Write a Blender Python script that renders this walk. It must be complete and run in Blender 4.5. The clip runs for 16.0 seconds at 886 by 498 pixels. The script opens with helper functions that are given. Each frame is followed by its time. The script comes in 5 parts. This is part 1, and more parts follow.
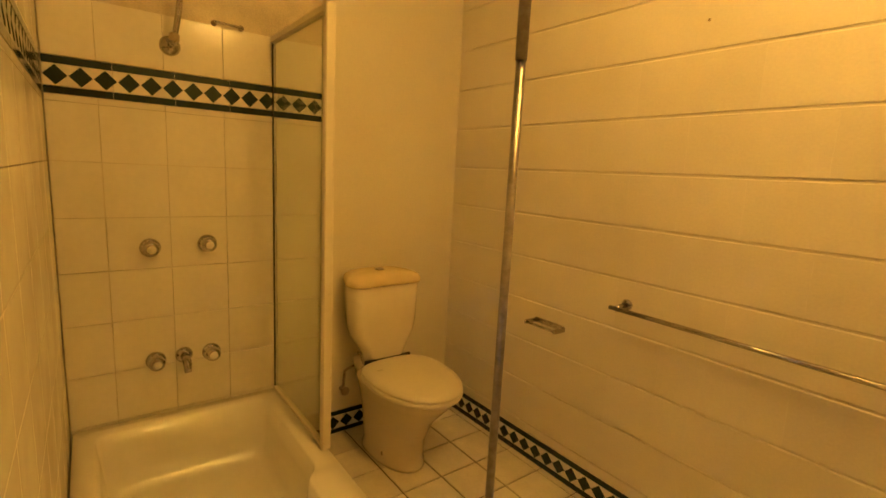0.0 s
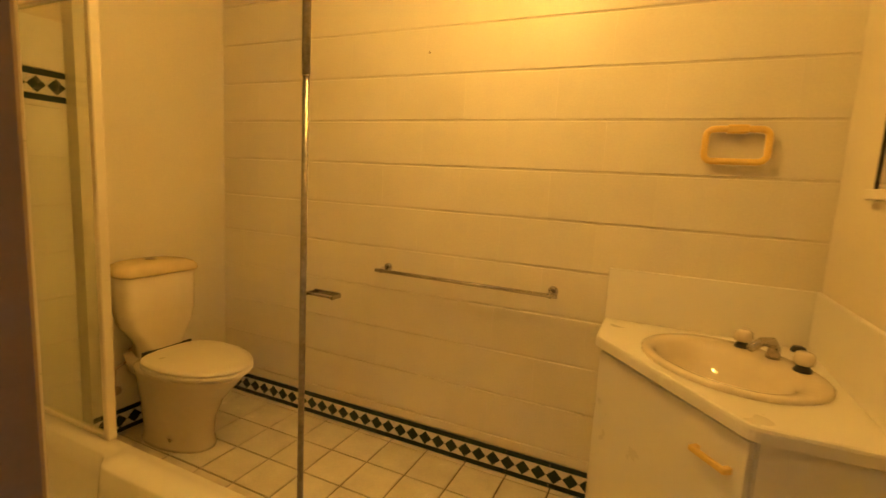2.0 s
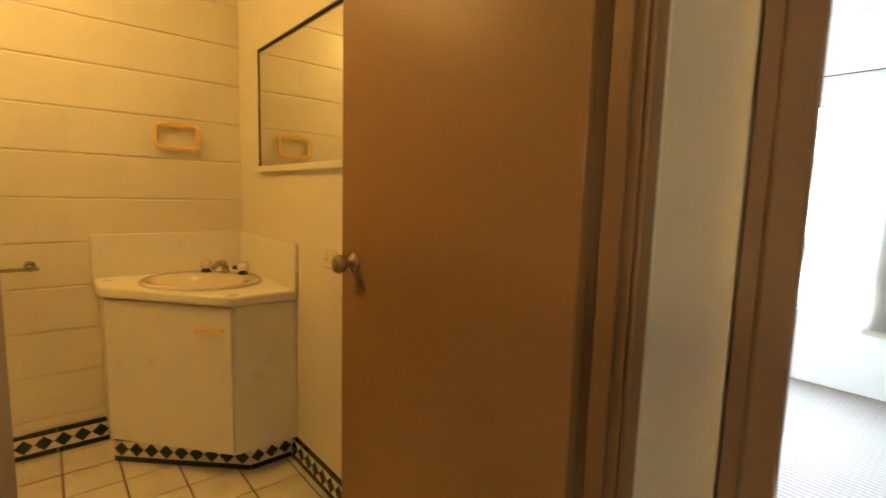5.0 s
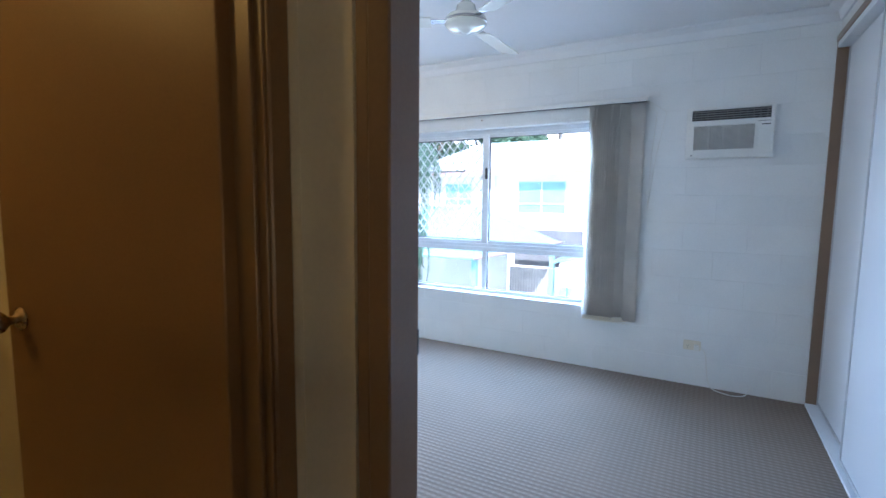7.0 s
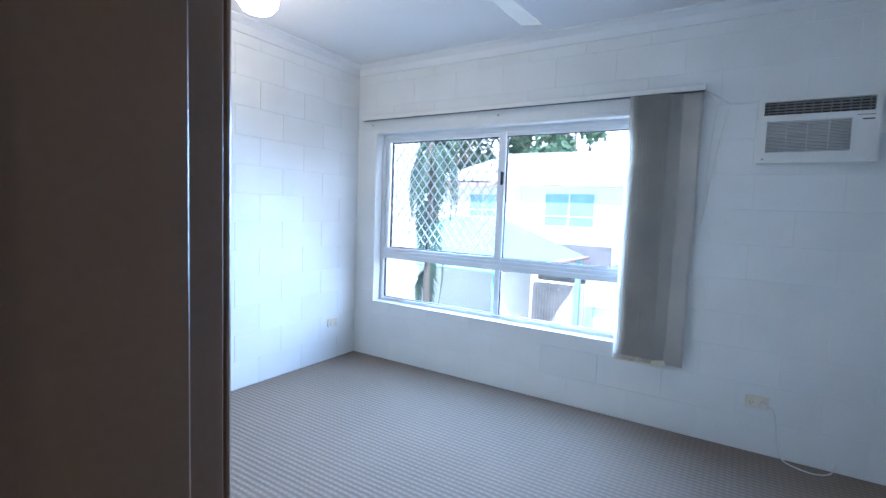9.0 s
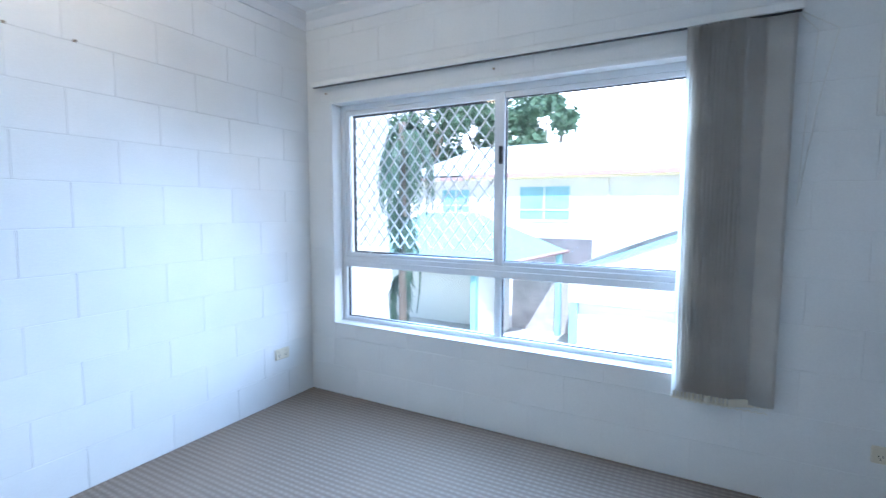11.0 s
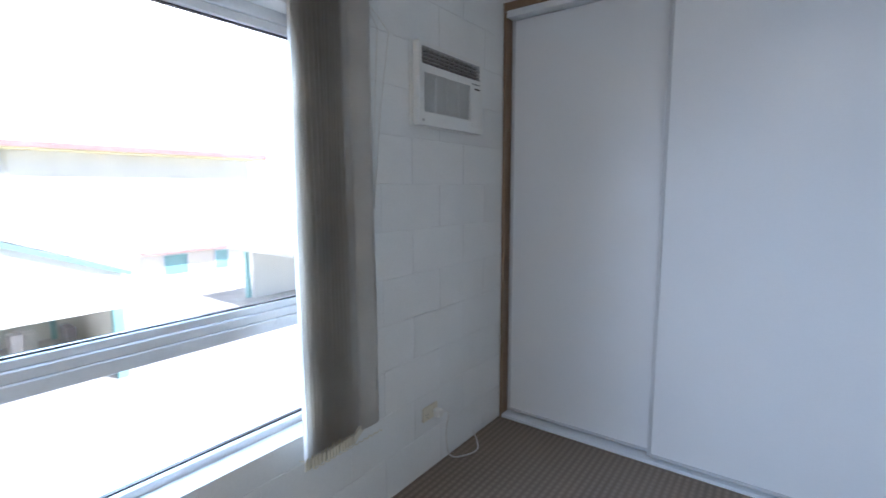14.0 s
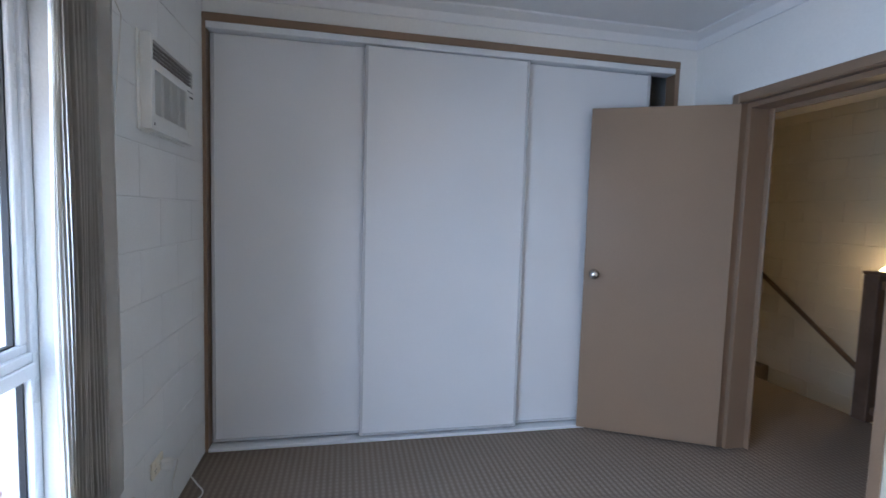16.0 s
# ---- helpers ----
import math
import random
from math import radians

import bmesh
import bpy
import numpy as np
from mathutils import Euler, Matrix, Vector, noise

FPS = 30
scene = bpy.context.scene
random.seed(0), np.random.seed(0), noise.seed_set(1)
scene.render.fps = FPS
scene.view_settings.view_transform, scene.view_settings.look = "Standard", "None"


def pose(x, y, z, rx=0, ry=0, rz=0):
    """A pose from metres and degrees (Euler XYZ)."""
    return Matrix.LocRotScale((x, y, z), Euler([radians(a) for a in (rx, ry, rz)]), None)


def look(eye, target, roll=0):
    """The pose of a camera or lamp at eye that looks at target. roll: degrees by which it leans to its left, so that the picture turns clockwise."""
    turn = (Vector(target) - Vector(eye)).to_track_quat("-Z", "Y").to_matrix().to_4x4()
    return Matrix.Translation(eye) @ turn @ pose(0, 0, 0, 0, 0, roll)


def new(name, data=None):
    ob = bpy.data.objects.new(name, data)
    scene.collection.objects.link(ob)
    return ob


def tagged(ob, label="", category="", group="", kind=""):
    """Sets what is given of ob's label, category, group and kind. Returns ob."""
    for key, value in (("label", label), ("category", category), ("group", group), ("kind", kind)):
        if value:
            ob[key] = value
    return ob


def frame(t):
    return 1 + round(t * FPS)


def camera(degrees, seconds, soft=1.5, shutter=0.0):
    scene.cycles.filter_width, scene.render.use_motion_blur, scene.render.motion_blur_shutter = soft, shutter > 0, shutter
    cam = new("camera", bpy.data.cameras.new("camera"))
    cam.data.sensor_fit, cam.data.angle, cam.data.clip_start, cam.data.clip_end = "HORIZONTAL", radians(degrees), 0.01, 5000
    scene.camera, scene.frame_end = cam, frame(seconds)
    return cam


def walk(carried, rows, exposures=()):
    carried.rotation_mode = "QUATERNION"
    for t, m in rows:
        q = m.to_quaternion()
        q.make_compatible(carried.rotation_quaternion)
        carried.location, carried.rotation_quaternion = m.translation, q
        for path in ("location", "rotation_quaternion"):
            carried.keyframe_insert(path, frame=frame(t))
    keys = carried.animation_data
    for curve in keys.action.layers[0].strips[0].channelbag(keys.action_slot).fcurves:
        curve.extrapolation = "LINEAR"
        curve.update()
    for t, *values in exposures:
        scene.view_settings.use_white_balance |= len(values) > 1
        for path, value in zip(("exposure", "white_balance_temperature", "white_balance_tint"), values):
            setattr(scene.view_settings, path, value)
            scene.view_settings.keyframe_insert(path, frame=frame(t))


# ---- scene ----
cam = camera(86.3, 16.0, soft=1.5, shutter=0.3)
PATH = [
    (0.0, look((-0.723, -1.629, 1.341), (-2.299, -0.440, 1.020), 2.9)),
    (0.5, look((-0.682, -1.676, 1.310), (-2.143, -0.359, 0.950), 3.2)),
    (1.0, look((-0.625, -1.731, 1.296), (-1.906, -0.239, 0.930), 3.7)),
    (1.5, look((-0.556, -1.821, 1.290), (-1.651, -0.181, 0.962), 3.8)),
    (2.0, look((-0.516, -1.955, 1.298), (-1.338, -0.153, 1.020), 3.2)),
    (2.5, look((-0.512, -2.088, 1.284), (-1.040, -0.173, 1.048), 3.0)),
    (3.0, look((-0.531, -2.230, 1.260), (-0.697, -0.247, 1.067), 2.4)),
    (3.5, look((-0.556, -2.366, 1.251), (-0.395, -0.382, 1.055), 1.6)),
    (4.0, look((-0.592, -2.499, 1.264), (-0.087, -0.575, 1.056), 1.2)),
    (4.5, look((-0.665, -2.594, 1.256), (0.195, -0.803, 1.035), 1.2)),
    (5.0, look((-0.831, -2.707, 1.228), (0.452, -1.189, 1.003), 1.6)),
    (5.2, look((-0.845, -2.731, 1.209), (0.545, -1.309, 0.989), 1.5)),
    (7.3, look((-0.562, -3.036, 1.356), (1.187, -2.085, 1.163), 0.7)),
    (7.5, look((-0.489, -3.040, 1.363), (1.257, -2.082, 1.186), 0.9)),
    (8.0, look((-0.290, -3.006, 1.367), (1.439, -2.013, 1.209), 1.4)),
    (8.5, look((-0.086, -2.987, 1.324), (1.610, -1.938, 1.177), 2.4)),
    (8.7, look((-0.060, -2.926, 1.330), (1.633, -1.872, 1.172), 2.4)),
    (10.8, look((0.693, -2.364, 1.279), (2.381, -1.305, 1.110), 0.4)),
    (11.0, look((0.757, -2.282, 1.283), (2.503, -1.322, 1.114), 0.2)),
    (11.5, look((0.901, -2.101, 1.262), (2.783, -1.442, 1.113), -0.9)),
    (12.0, look((1.060, -1.866, 1.251), (3.046, -1.675, 1.110), -1.7)),
    (12.5, look((1.205, -1.659, 1.290), (3.167, -2.009, 1.124), -1.7)),
    (13.0, look((1.427, -1.463, 1.292), (3.231, -2.306, 1.106), -1.8)),
    (13.5, look((1.641, -1.344, 1.325), (3.200, -2.577, 1.109), -1.4)),
    (14.0, look((1.850, -1.259, 1.378), (3.031, -2.853, 1.127), -0.2)),
    (14.5, look((2.053, -1.211, 1.353), (2.740, -3.074, 1.115), 0.5)),
    (15.0, look((2.220, -1.166, 1.357), (2.442, -3.142, 1.145), 1.0)),
    (15.5, look((2.369, -1.054, 1.378), (2.213, -3.039, 1.188), 1.6)),
    (16.0, look((2.455, -0.908, 1.372), (2.052, -2.861, 1.223), 1.7)),
]

walk(cam, PATH, exposures=[(0.0, 2.9, 6600, 12), (1.5, 3.05, 6500, 12), (2.5, 2.95, 6450, 12), (3.5, 2.95, 6250, 12), (4.5, 2.75, 6050, 12), (5.0, 2.95, 5900, 12), (5.2, 2.8, 5850, 12), (7.3, 1.15, 4900, 15), (8.7, 1.05, 4850, 15), (11.0, 0.90, 4980, 14), (12.0, 0.82, 5080, 14), (14.0, 0.74, 5600, 18), (16.0, 0.56, 5700, 20)])

# ---- world, sun and lamps ----
world = bpy.data.worlds.new("sky")
world.use_nodes = True
scene.world = world
wn = world.node_tree.nodes
sky = wn.new("ShaderNodeTexSky")
sky.sky_type = "NISHITA"
sky.sun_disc = False
sky.sun_elevation = radians(54)
sky.sun_rotation = radians(250)
wn["Background"].inputs["Strength"].default_value = 0.15
world.node_tree.links.new(sky.outputs["Color"], wn["Background"].inputs["Color"])


def lamp(name, kind, at, target, power, colour, **more):
    data = bpy.data.lights.new(name, kind)
    data.energy, data.color = power, colour
    if kind == "AREA":
        data.shape, data.size, data.size_y = "RECTANGLE", more["size"], more["size_y"]
        data.spread = radians(more["spread"])
    elif kind == "SUN":
        data.angle = radians(0.5)
    else:
        data.shadow_soft_size = more["size"]
    ob = new(name, data)
    ob.matrix_world = look(at, target)
    return ob


SUN_STRENGTH = 5.0
lamp("sun", "SUN", (-9, -3, 13), (0, 0, 0), SUN_STRENGTH, (1.0, 0.95, 0.88))
# the sky's light in the bedroom window
lamp("window_skylight", "AREA", (3.44, -1.32, 1.25), (2.0, -1.55, 0.40), 41, (0.56, 0.78, 1.0), size=1.7, size_y=1.4, spread=140)
# bulbs
lamp("bathroom_bulb", "POINT", (-1.15, -0.84, 2.37), (-1.15, -0.84, 0), 4.3, (1.0, 0.535, 0.105), size=0.09)
lamp("bedroom_bulb", "POINT", (1.70, -0.50, 2.34), (1.7, -0.5, 0), 2.2, (1.0, 0.70, 0.36), size=0.07)
lamp("stair_bulb", "POINT", (-1.98, -3.98, 0.98), (0, -4, 1), 0.4, (1.0, 0.62, 0.2), size=0.05)

# ---- materials ----
def mat(name, colour, rough=0.5, metal=0.0, var=0.06, scale=3.0, fine=60.0, bump=0.05, coat=0.0, spec=0.5, random=0.0, tint=None):
    """Painted, stony or woven surface: two scales of noise on colour and gloss, and fine relief."""
    m = bpy.data.materials.new(name)
    m.use_nodes = True
    n, l = m.node_tree.nodes, m.node_tree.links
    p = n["Principled BSDF"]
    p.inputs["Roughness"].default_value = rough
    p.inputs["Metallic"].default_value = metal
    p.inputs["Coat Weight"].default_value = coat
    p.inputs["Specular IOR Level"].default_value = spec
    co = n.new("ShaderNodeTexCoord")
    big, small = n.new("ShaderNodeTexNoise"), n.new("ShaderNodeTexNoise")
    big.inputs["Scale"].default_value, big.inputs["Detail"].default_value = scale, 5
    small.inputs["Scale"].default_value, small.inputs["Detail"].default_value = fine, 3
    geo = n.new("ShaderNodeNewGeometry")
    for t in (big, small):
        l.new(geo.outputs["Position"], t.inputs["Vector"])
    dark = [c * (1 - 2.2 * var) for c in colour]
    light = [min(1, c * (1 + var)) for c in colour]
    if tint:
        dark = tint
    ramp = n.new("ShaderNodeValToRGB")
    ramp.color_ramp.elements[0].position, ramp.color_ramp.elements[1].position = 0.32, 0.66
    ramp.color_ramp.elements[0].color, ramp.color_ramp.elements[1].color = (*dark, 1), (*light, 1)
    mix = n.new("ShaderNodeMath")
    mix.operation = "MULTIPLY_ADD"
    mix.inputs[1].default_value = 0.35
    l.new(small.outputs["Fac"], mix.inputs[0])
    half = n.new("ShaderNodeMath")
    half.operation = "MULTIPLY"
    half.inputs[1].default_value = 0.65
    l.new(big.outputs["Fac"], half.inputs[0])
    l.new(half.outputs[0], mix.inputs[2])
    l.new(mix.outputs[0], ramp.inputs["Fac"])
    out = ramp.outputs["Color"]
    if random:
        info = n.new("ShaderNodeObjectInfo")
        hsv = n.new("ShaderNodeHueSaturation")
        rng = n.new("ShaderNodeMapRange")
        rng.inputs["To Min"].default_value, rng.inputs["To Max"].default_value = 1 - random, 1 + random
        l.new(info.outputs["Random"], rng.inputs["Value"])
        l.new(rng.outputs["Result"], hsv.inputs["Value"])
        l.new(out, hsv.inputs["Color"])
        out = hsv.outputs["Color"]
    l.new(out, p.inputs["Base Color"])
    rr = n.new("ShaderNodeMapRange")
    rr.inputs["To Min"].default_value, rr.inputs["To Max"].default_value = max(0.02, rough - 0.08), min(1, rough + 0.08)
    l.new(big.outputs["Fac"], rr.inputs["Value"])
    l.new(rr.outputs["Result"], p.inputs["Roughness"])
    if bump:
        b = n.new("ShaderNodeBump")
        b.inputs["Strength"].default_value, b.inputs["Distance"].default_value = bump, 0.004
        l.new(small.outputs["Fac"], b.inputs["Height"])
        l.new(b.outputs["Normal"], p.inputs["Normal"])
    return m


def glass(name, colour, rough=0.0, base=0.04):
    """A thin pane: clear, with a mirror's gloss that grows towards grazing angles."""
    m = bpy.data.materials.new(name)
    m.use_nodes = True
    n, l = m.node_tree.nodes, m.node_tree.links
    clear, gloss, mix = n.new("ShaderNodeBsdfTransparent"), n.new("ShaderNodeBsdfGlossy"), n.new("ShaderNodeMixShader")
    lw, pw, ma = n.new("ShaderNodeLayerWeight"), n.new("ShaderNodeMath"), n.new("ShaderNodeMath")
    lw.inputs["Blend"].default_value = 0.5
    pw.operation, pw.inputs[1].default_value = "POWER", 5.0
    ma.operation, ma.inputs[1].default_value, ma.inputs[2].default_value = "MULTIPLY_ADD", 0.4, base
    clear.inputs["Color"].default_value = (*colour, 1)
    gloss.inputs["Roughness"].default_value = rough
    l.new(lw.outputs["Facing"], pw.inputs[0])
    l.new(pw.outputs[0], ma.inputs[0])
    l.new(ma.outputs[0], mix.inputs[0])
    l.new(clear.outputs[0], mix.inputs[1])
    l.new(gloss.outputs[0], mix.inputs[2])
    l.new(mix.outputs[0], n["Material Output"].inputs["Surface"])
    return m


def cloth(m, share):
    """Lets light through a thin fabric."""
    n, l = m.node_tree.nodes, m.node_tree.links
    p, out = n["Principled BSDF"], n["Material Output"]
    tr, mix = n.new("ShaderNodeBsdfTranslucent"), n.new("ShaderNodeMixShader")
    mix.inputs[0].default_value = share
    l.new(p.inputs["Base Color"].links[0].from_socket, tr.inputs["Color"])
    l.new(p.outputs[0], mix.inputs[1])
    l.new(tr.outputs[0], mix.inputs[2])
    l.new(mix.outputs[0], out.inputs["Surface"])
    return m


def glow(name, colour, strength):
    m = bpy.data.materials.new(name)
    m.use_nodes = True
    p = m.node_tree.nodes["Principled BSDF"]
    p.inputs["Base Color"].default_value = (0.9, 0.88, 0.82, 1)
    p.inputs["Emission Color"].default_value = (*colour, 1)
    p.inputs["Emission Strength"].default_value = strength
    return m


CREAM = mat("cream_paint", (0.74, 0.68, 0.54), 0.42, var=0.03, scale=1.6, fine=90, bump=0.06)
BLOCK_CREAM = mat("cream_block_paint", (0.74, 0.68, 0.54), 0.38, var=0.04, scale=2.5, fine=120, bump=0.12, random=0.02)
JOINT_CREAM = mat("cream_joint_paint", (0.74, 0.68, 0.54), 0.5, var=0.05, scale=4, fine=150, bump=0.15)
WHITE_WALL = mat("white_wall_paint", (0.80, 0.79, 0.76), 0.5, var=0.03, scale=1.5, fine=80, bump=0.05)
BLOCK_WHITE = mat("white_block_paint", (0.79, 0.79, 0.77), 0.5, var=0.035, scale=2.2, fine=130, bump=0.2, random=0.02)
JOINT_WHITE = mat("white_joint_paint", (0.79, 0.79, 0.77), 0.6, var=0.05, scale=5, fine=160, bump=0.2)
CEILING = mat("ceiling_paint", (0.78, 0.78, 0.78), 0.7, var=0.02, scale=1.2, fine=60, bump=0.03)
WALL_TILE = mat("cream_glazed_tile", (0.80, 0.75, 0.63), 0.16, var=0.03, scale=6, fine=40, bump=0.01, random=0.02)
FLOOR_TILE = mat("cream_floor_tile", (0.74, 0.68, 0.56), 0.24, var=0.06, scale=9, fine=80, bump=0.03, random=0.04)
GROUT = mat("tile_grout", (0.70, 0.61, 0.46), 0.8, var=0.14, scale=7, fine=200, bump=0.2)
FLOOR_GROUT = mat("dirty_floor_grout", (0.10, 0.06, 0.035), 0.85, var=0.2, scale=8, fine=200, bump=0.2)
GREEN_TILE = mat("dark_green_glaze", (0.012, 0.030, 0.028), 0.15, var=0.15, scale=20, fine=120, bump=0.02)
ENAMEL = mat("white_enamel", (0.82, 0.79, 0.70), 0.12, var=0.02, scale=3, fine=30, bump=0.0, coat=0.3)
AGED_LID = mat("yellowed_cistern_lid", (0.74, 0.60, 0.33), 0.22, var=0.04, scale=4, fine=30, bump=0.0, coat=0.2)
CERAMIC = mat("cream_ceramic", (0.72, 0.64, 0.50), 0.1, var=0.02, scale=4, fine=30, bump=0.0, coat=0.4)
PLASTIC = mat("ivory_plastic", (0.74, 0.68, 0.54), 0.3, var=0.02, scale=6, fine=60, bump=0.01)
YELLOW_PLASTIC = mat("aged_yellow_plastic", (0.80, 0.56, 0.16), 0.32, var=0.05, scale=12, fine=60, bump=0.02)
LAMINATE = mat("cream_laminate", (0.80, 0.76, 0.66), 0.3, var=0.008, scale=5, fine=150, bump=0.02)
CHROME = mat("worn_chrome", (0.50, 0.47, 0.44), 0.20, metal=1.0, var=0.08, scale=20, fine=150, bump=0.02)
POLE_METAL = mat("tarnished_chrome", (0.33, 0.30, 0.27), 0.34, metal=1.0, var=0.2, scale=14, fine=90, bump=0.03)
BRASS = mat("aged_bronze_knob", (0.45, 0.36, 0.26), 0.28, metal=1.0, var=0.1, scale=30, fine=150, bump=0.02)
BLACK = mat("black_plastic", (0.015, 0.015, 0.016), 0.35, var=0.1, scale=20, fine=90, bump=0.02)
DARK_GAP = mat("dark_shadow_gap", (0.03, 0.025, 0.02), 0.9, var=0.1, scale=20, fine=90, bump=0.0)
DOOR_BROWN = mat("brown_bathroom_door_paint", (0.29, 0.155, 0.055), 0.42, var=0.06, scale=1.1, fine=150, bump=0.05)
TRIM_BROWN = mat("brown_bathroom_trim_paint", (0.23, 0.130, 0.055), 0.36, var=0.06, scale=3, fine=120, bump=0.05)
DOOR_TAN = mat("tan_door_paint", (0.28, 0.19, 0.125), 0.36, var=0.04, scale=1.3, fine=140, bump=0.05)
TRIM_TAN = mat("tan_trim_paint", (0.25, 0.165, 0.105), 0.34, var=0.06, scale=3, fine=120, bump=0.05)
STAIR_WOOD = mat("dark_stair_timber", (0.13, 0.08, 0.055), 0.35, var=0.15, scale=6, fine=90, bump=0.06)
ROBE = mat("white_robe_board", (0.78, 0.78, 0.79), 0.33, var=0.02, scale=1.2, fine=160, bump=0.02)
ROBE_EDGE = mat("grey_robe_edge", (0.56, 0.56, 0.57), 0.35, var=0.04, scale=6, fine=90, bump=0.02)
ALU = mat("white_aluminium", (0.78, 0.80, 0.82), 0.3, var=0.03, scale=6, fine=90, bump=0.02)
SEAL = mat("black_rubber_seal", (0.02, 0.02, 0.022), 0.5, var=0.1, scale=30, fine=200, bump=0.05)
GRILLE = mat("grey_security_grille", (0.62, 0.64, 0.66), 0.4, metal=0.4, var=0.08, scale=20, fine=90, bump=0.02)
FABRIC = mat("ivory_blind_fabric", (0.86, 0.83, 0.78), 0.42, var=0.05, scale=5, fine=300, bump=0.15)
AC_WHITE = mat("aircon_plastic", (0.78, 0.77, 0.73), 0.4, var=0.03, scale=6, fine=80, bump=0.02)
AC_GRILL = mat("aircon_grille", (0.36, 0.34, 0.31), 0.5, var=0.05, scale=12, fine=80, bump=0.02)
CORD = mat("white_cord", (0.75, 0.73, 0.68), 0.4, var=0.03, scale=12, fine=80, bump=0.0)
FABRIC = cloth(FABRIC, 0.48)
ACRYLIC = mat("cloudy_acrylic", (0.78, 0.73, 0.62), 0.1, metal=0.25, var=0.08, scale=30, fine=90, bump=0.0)
PANE = glass("window_glass", (0.97, 0.985, 0.98))
SCREEN_GLASS = glass("shower_glass", (0.90, 0.92, 0.86))
MIRROR = bpy.data.materials.new("silvered_mirror")
MIRROR.use_nodes = True
MIRROR.node_tree.nodes["Principled BSDF"].inputs["Metallic"].default_value = 1.0
MIRROR.node_tree.nodes["Principled BSDF"].inputs["Roughness"].default_value = 0.015
MIRROR.node_tree.nodes["Principled BSDF"].inputs["Base Color"].default_value = (0.80, 0.82, 0.78, 1)
LAMP_GLASS = glow("lit_opal_glass", (1.0, 0.80, 0.55), 6.0)
GLOBE_GLASS = glow("lit_amber_globe", (1.0, 0.70, 0.30), 12.0)


def carpet(name, a, b, pitch):
    """Ribbed loop pile: rows of small tufts in two tones."""
    m = mat(name, a, 0.95, var=0.08, scale=1.5, fine=220, bump=0.3)
    n, l = m.node_tree.nodes, m.node_tree.links
    p = n["Principled BSDF"]
    p.inputs["Specular IOR Level"].default_value = 0.1
    geo = n.new("ShaderNodeNewGeometry")
    waves = []
    for axis in ("X", "Y"):
        w = n.new("ShaderNodeTexWave")
        w.bands_direction = axis
        w.inputs["Scale"].default_value = 0.314 / pitch
        w.inputs["Distortion"].default_value = 0.6
        w.inputs["Detail Scale"].default_value = 3
        l.new(geo.outputs["Position"], w.inputs["Vector"])
        waves.append(w)
    mul = n.new("ShaderNodeMath")
    mul.operation = "MULTIPLY"
    soft = n.new("ShaderNodeMapRange")
    soft.inputs["To Min"].default_value, soft.inputs["To Max"].default_value = 0.55, 1.0
    l.new(waves[1].outputs["Fac"], soft.inputs["Value"])
    l.new(waves[0].outputs["Fac"], mul.inputs[0])
    l.new(soft.outputs["Result"], mul.inputs[1])
    mix = n.new("ShaderNodeMix")
    mix.data_type = "RGBA"
    mix.inputs["B"].default_value = (*b, 1)
    l.new(p.inputs["Base Color"].links[0].from_socket, mix.inputs["A"])
    l.new(mul.outputs[0], mix.inputs["Factor"])
    l.new(mix.outputs["Result"], p.inputs["Base Color"])
    bp = n.new("ShaderNodeBump")
    bp.inputs["Strength"].default_value, bp.inputs["Distance"].default_value = 0.5, 0.005
    l.new(mul.outputs[0], bp.inputs["Height"])
    l.new(p.inputs["Normal"].links[0].from_socket, bp.inputs["Normal"])
    l.new(bp.outputs["Normal"], p.inputs["Normal"])
    return m


CARPET = carpet("ribbed_beige_carpet", (0.215, 0.168, 0.130), (0.285, 0.233, 0.185), 0.032)

# ---- builders ----
def finish(bm, smooth=False):
    bmesh.ops.recalc_face_normals(bm, faces=bm.faces)
    for f in bm.faces:
        f.smooth = smooth
    return bm


def link(name, bm, material):
    me = bpy.data.meshes.new(name)
    bm.to_mesh(me)
    bm.free()
    me.materials.append(material)
    return new(name, me)


def place_of(ob):
    """Where an object stands in the world."""
    return place_of(ob.parent) @ ob.matrix_parent_inverse @ ob.matrix_basis if ob.parent else ob.matrix_basis.copy()


def part(name, bm, material, parent, label=""):
    ob = link(name, bm, material)
    ob.parent = parent
    ob.matrix_parent_inverse = place_of(parent).inverted()
    if label:
        ob["label"] = label
    return ob


def thing(name, label, category, at=(0, 0, 0), group="", kind=""):
    ob = new(name)
    ob.empty_display_size = 0.05
    ob.location = at
    return tagged(ob, label, category, group, kind)


def box(x0, x1, y0, y1, z0, z1, bevel=0.0, bm=None, seg=1):
    own = bm is None
    b = bmesh.new()
    bmesh.ops.create_cube(b, size=1)
    for v in b.verts:
        v.co = ((x0 + x1) / 2 + v.co.x * abs(x1 - x0), (y0 + y1) / 2 + v.co.y * abs(y1 - y0), (z0 + z1) / 2 + v.co.z * abs(z1 - z0))
    if bevel:
        bmesh.ops.bevel(b, geom=b.edges[:], offset=bevel, segments=seg, affect="EDGES", profile=0.6)
    finish(b)
    if own:
        return b
    join(bm, b)
    return bm


def join(bm, other):
    me = bpy.data.meshes.new("tmp")
    other.to_mesh(me)
    other.free()
    bm.from_mesh(me)
    bpy.data.meshes.remove(me)


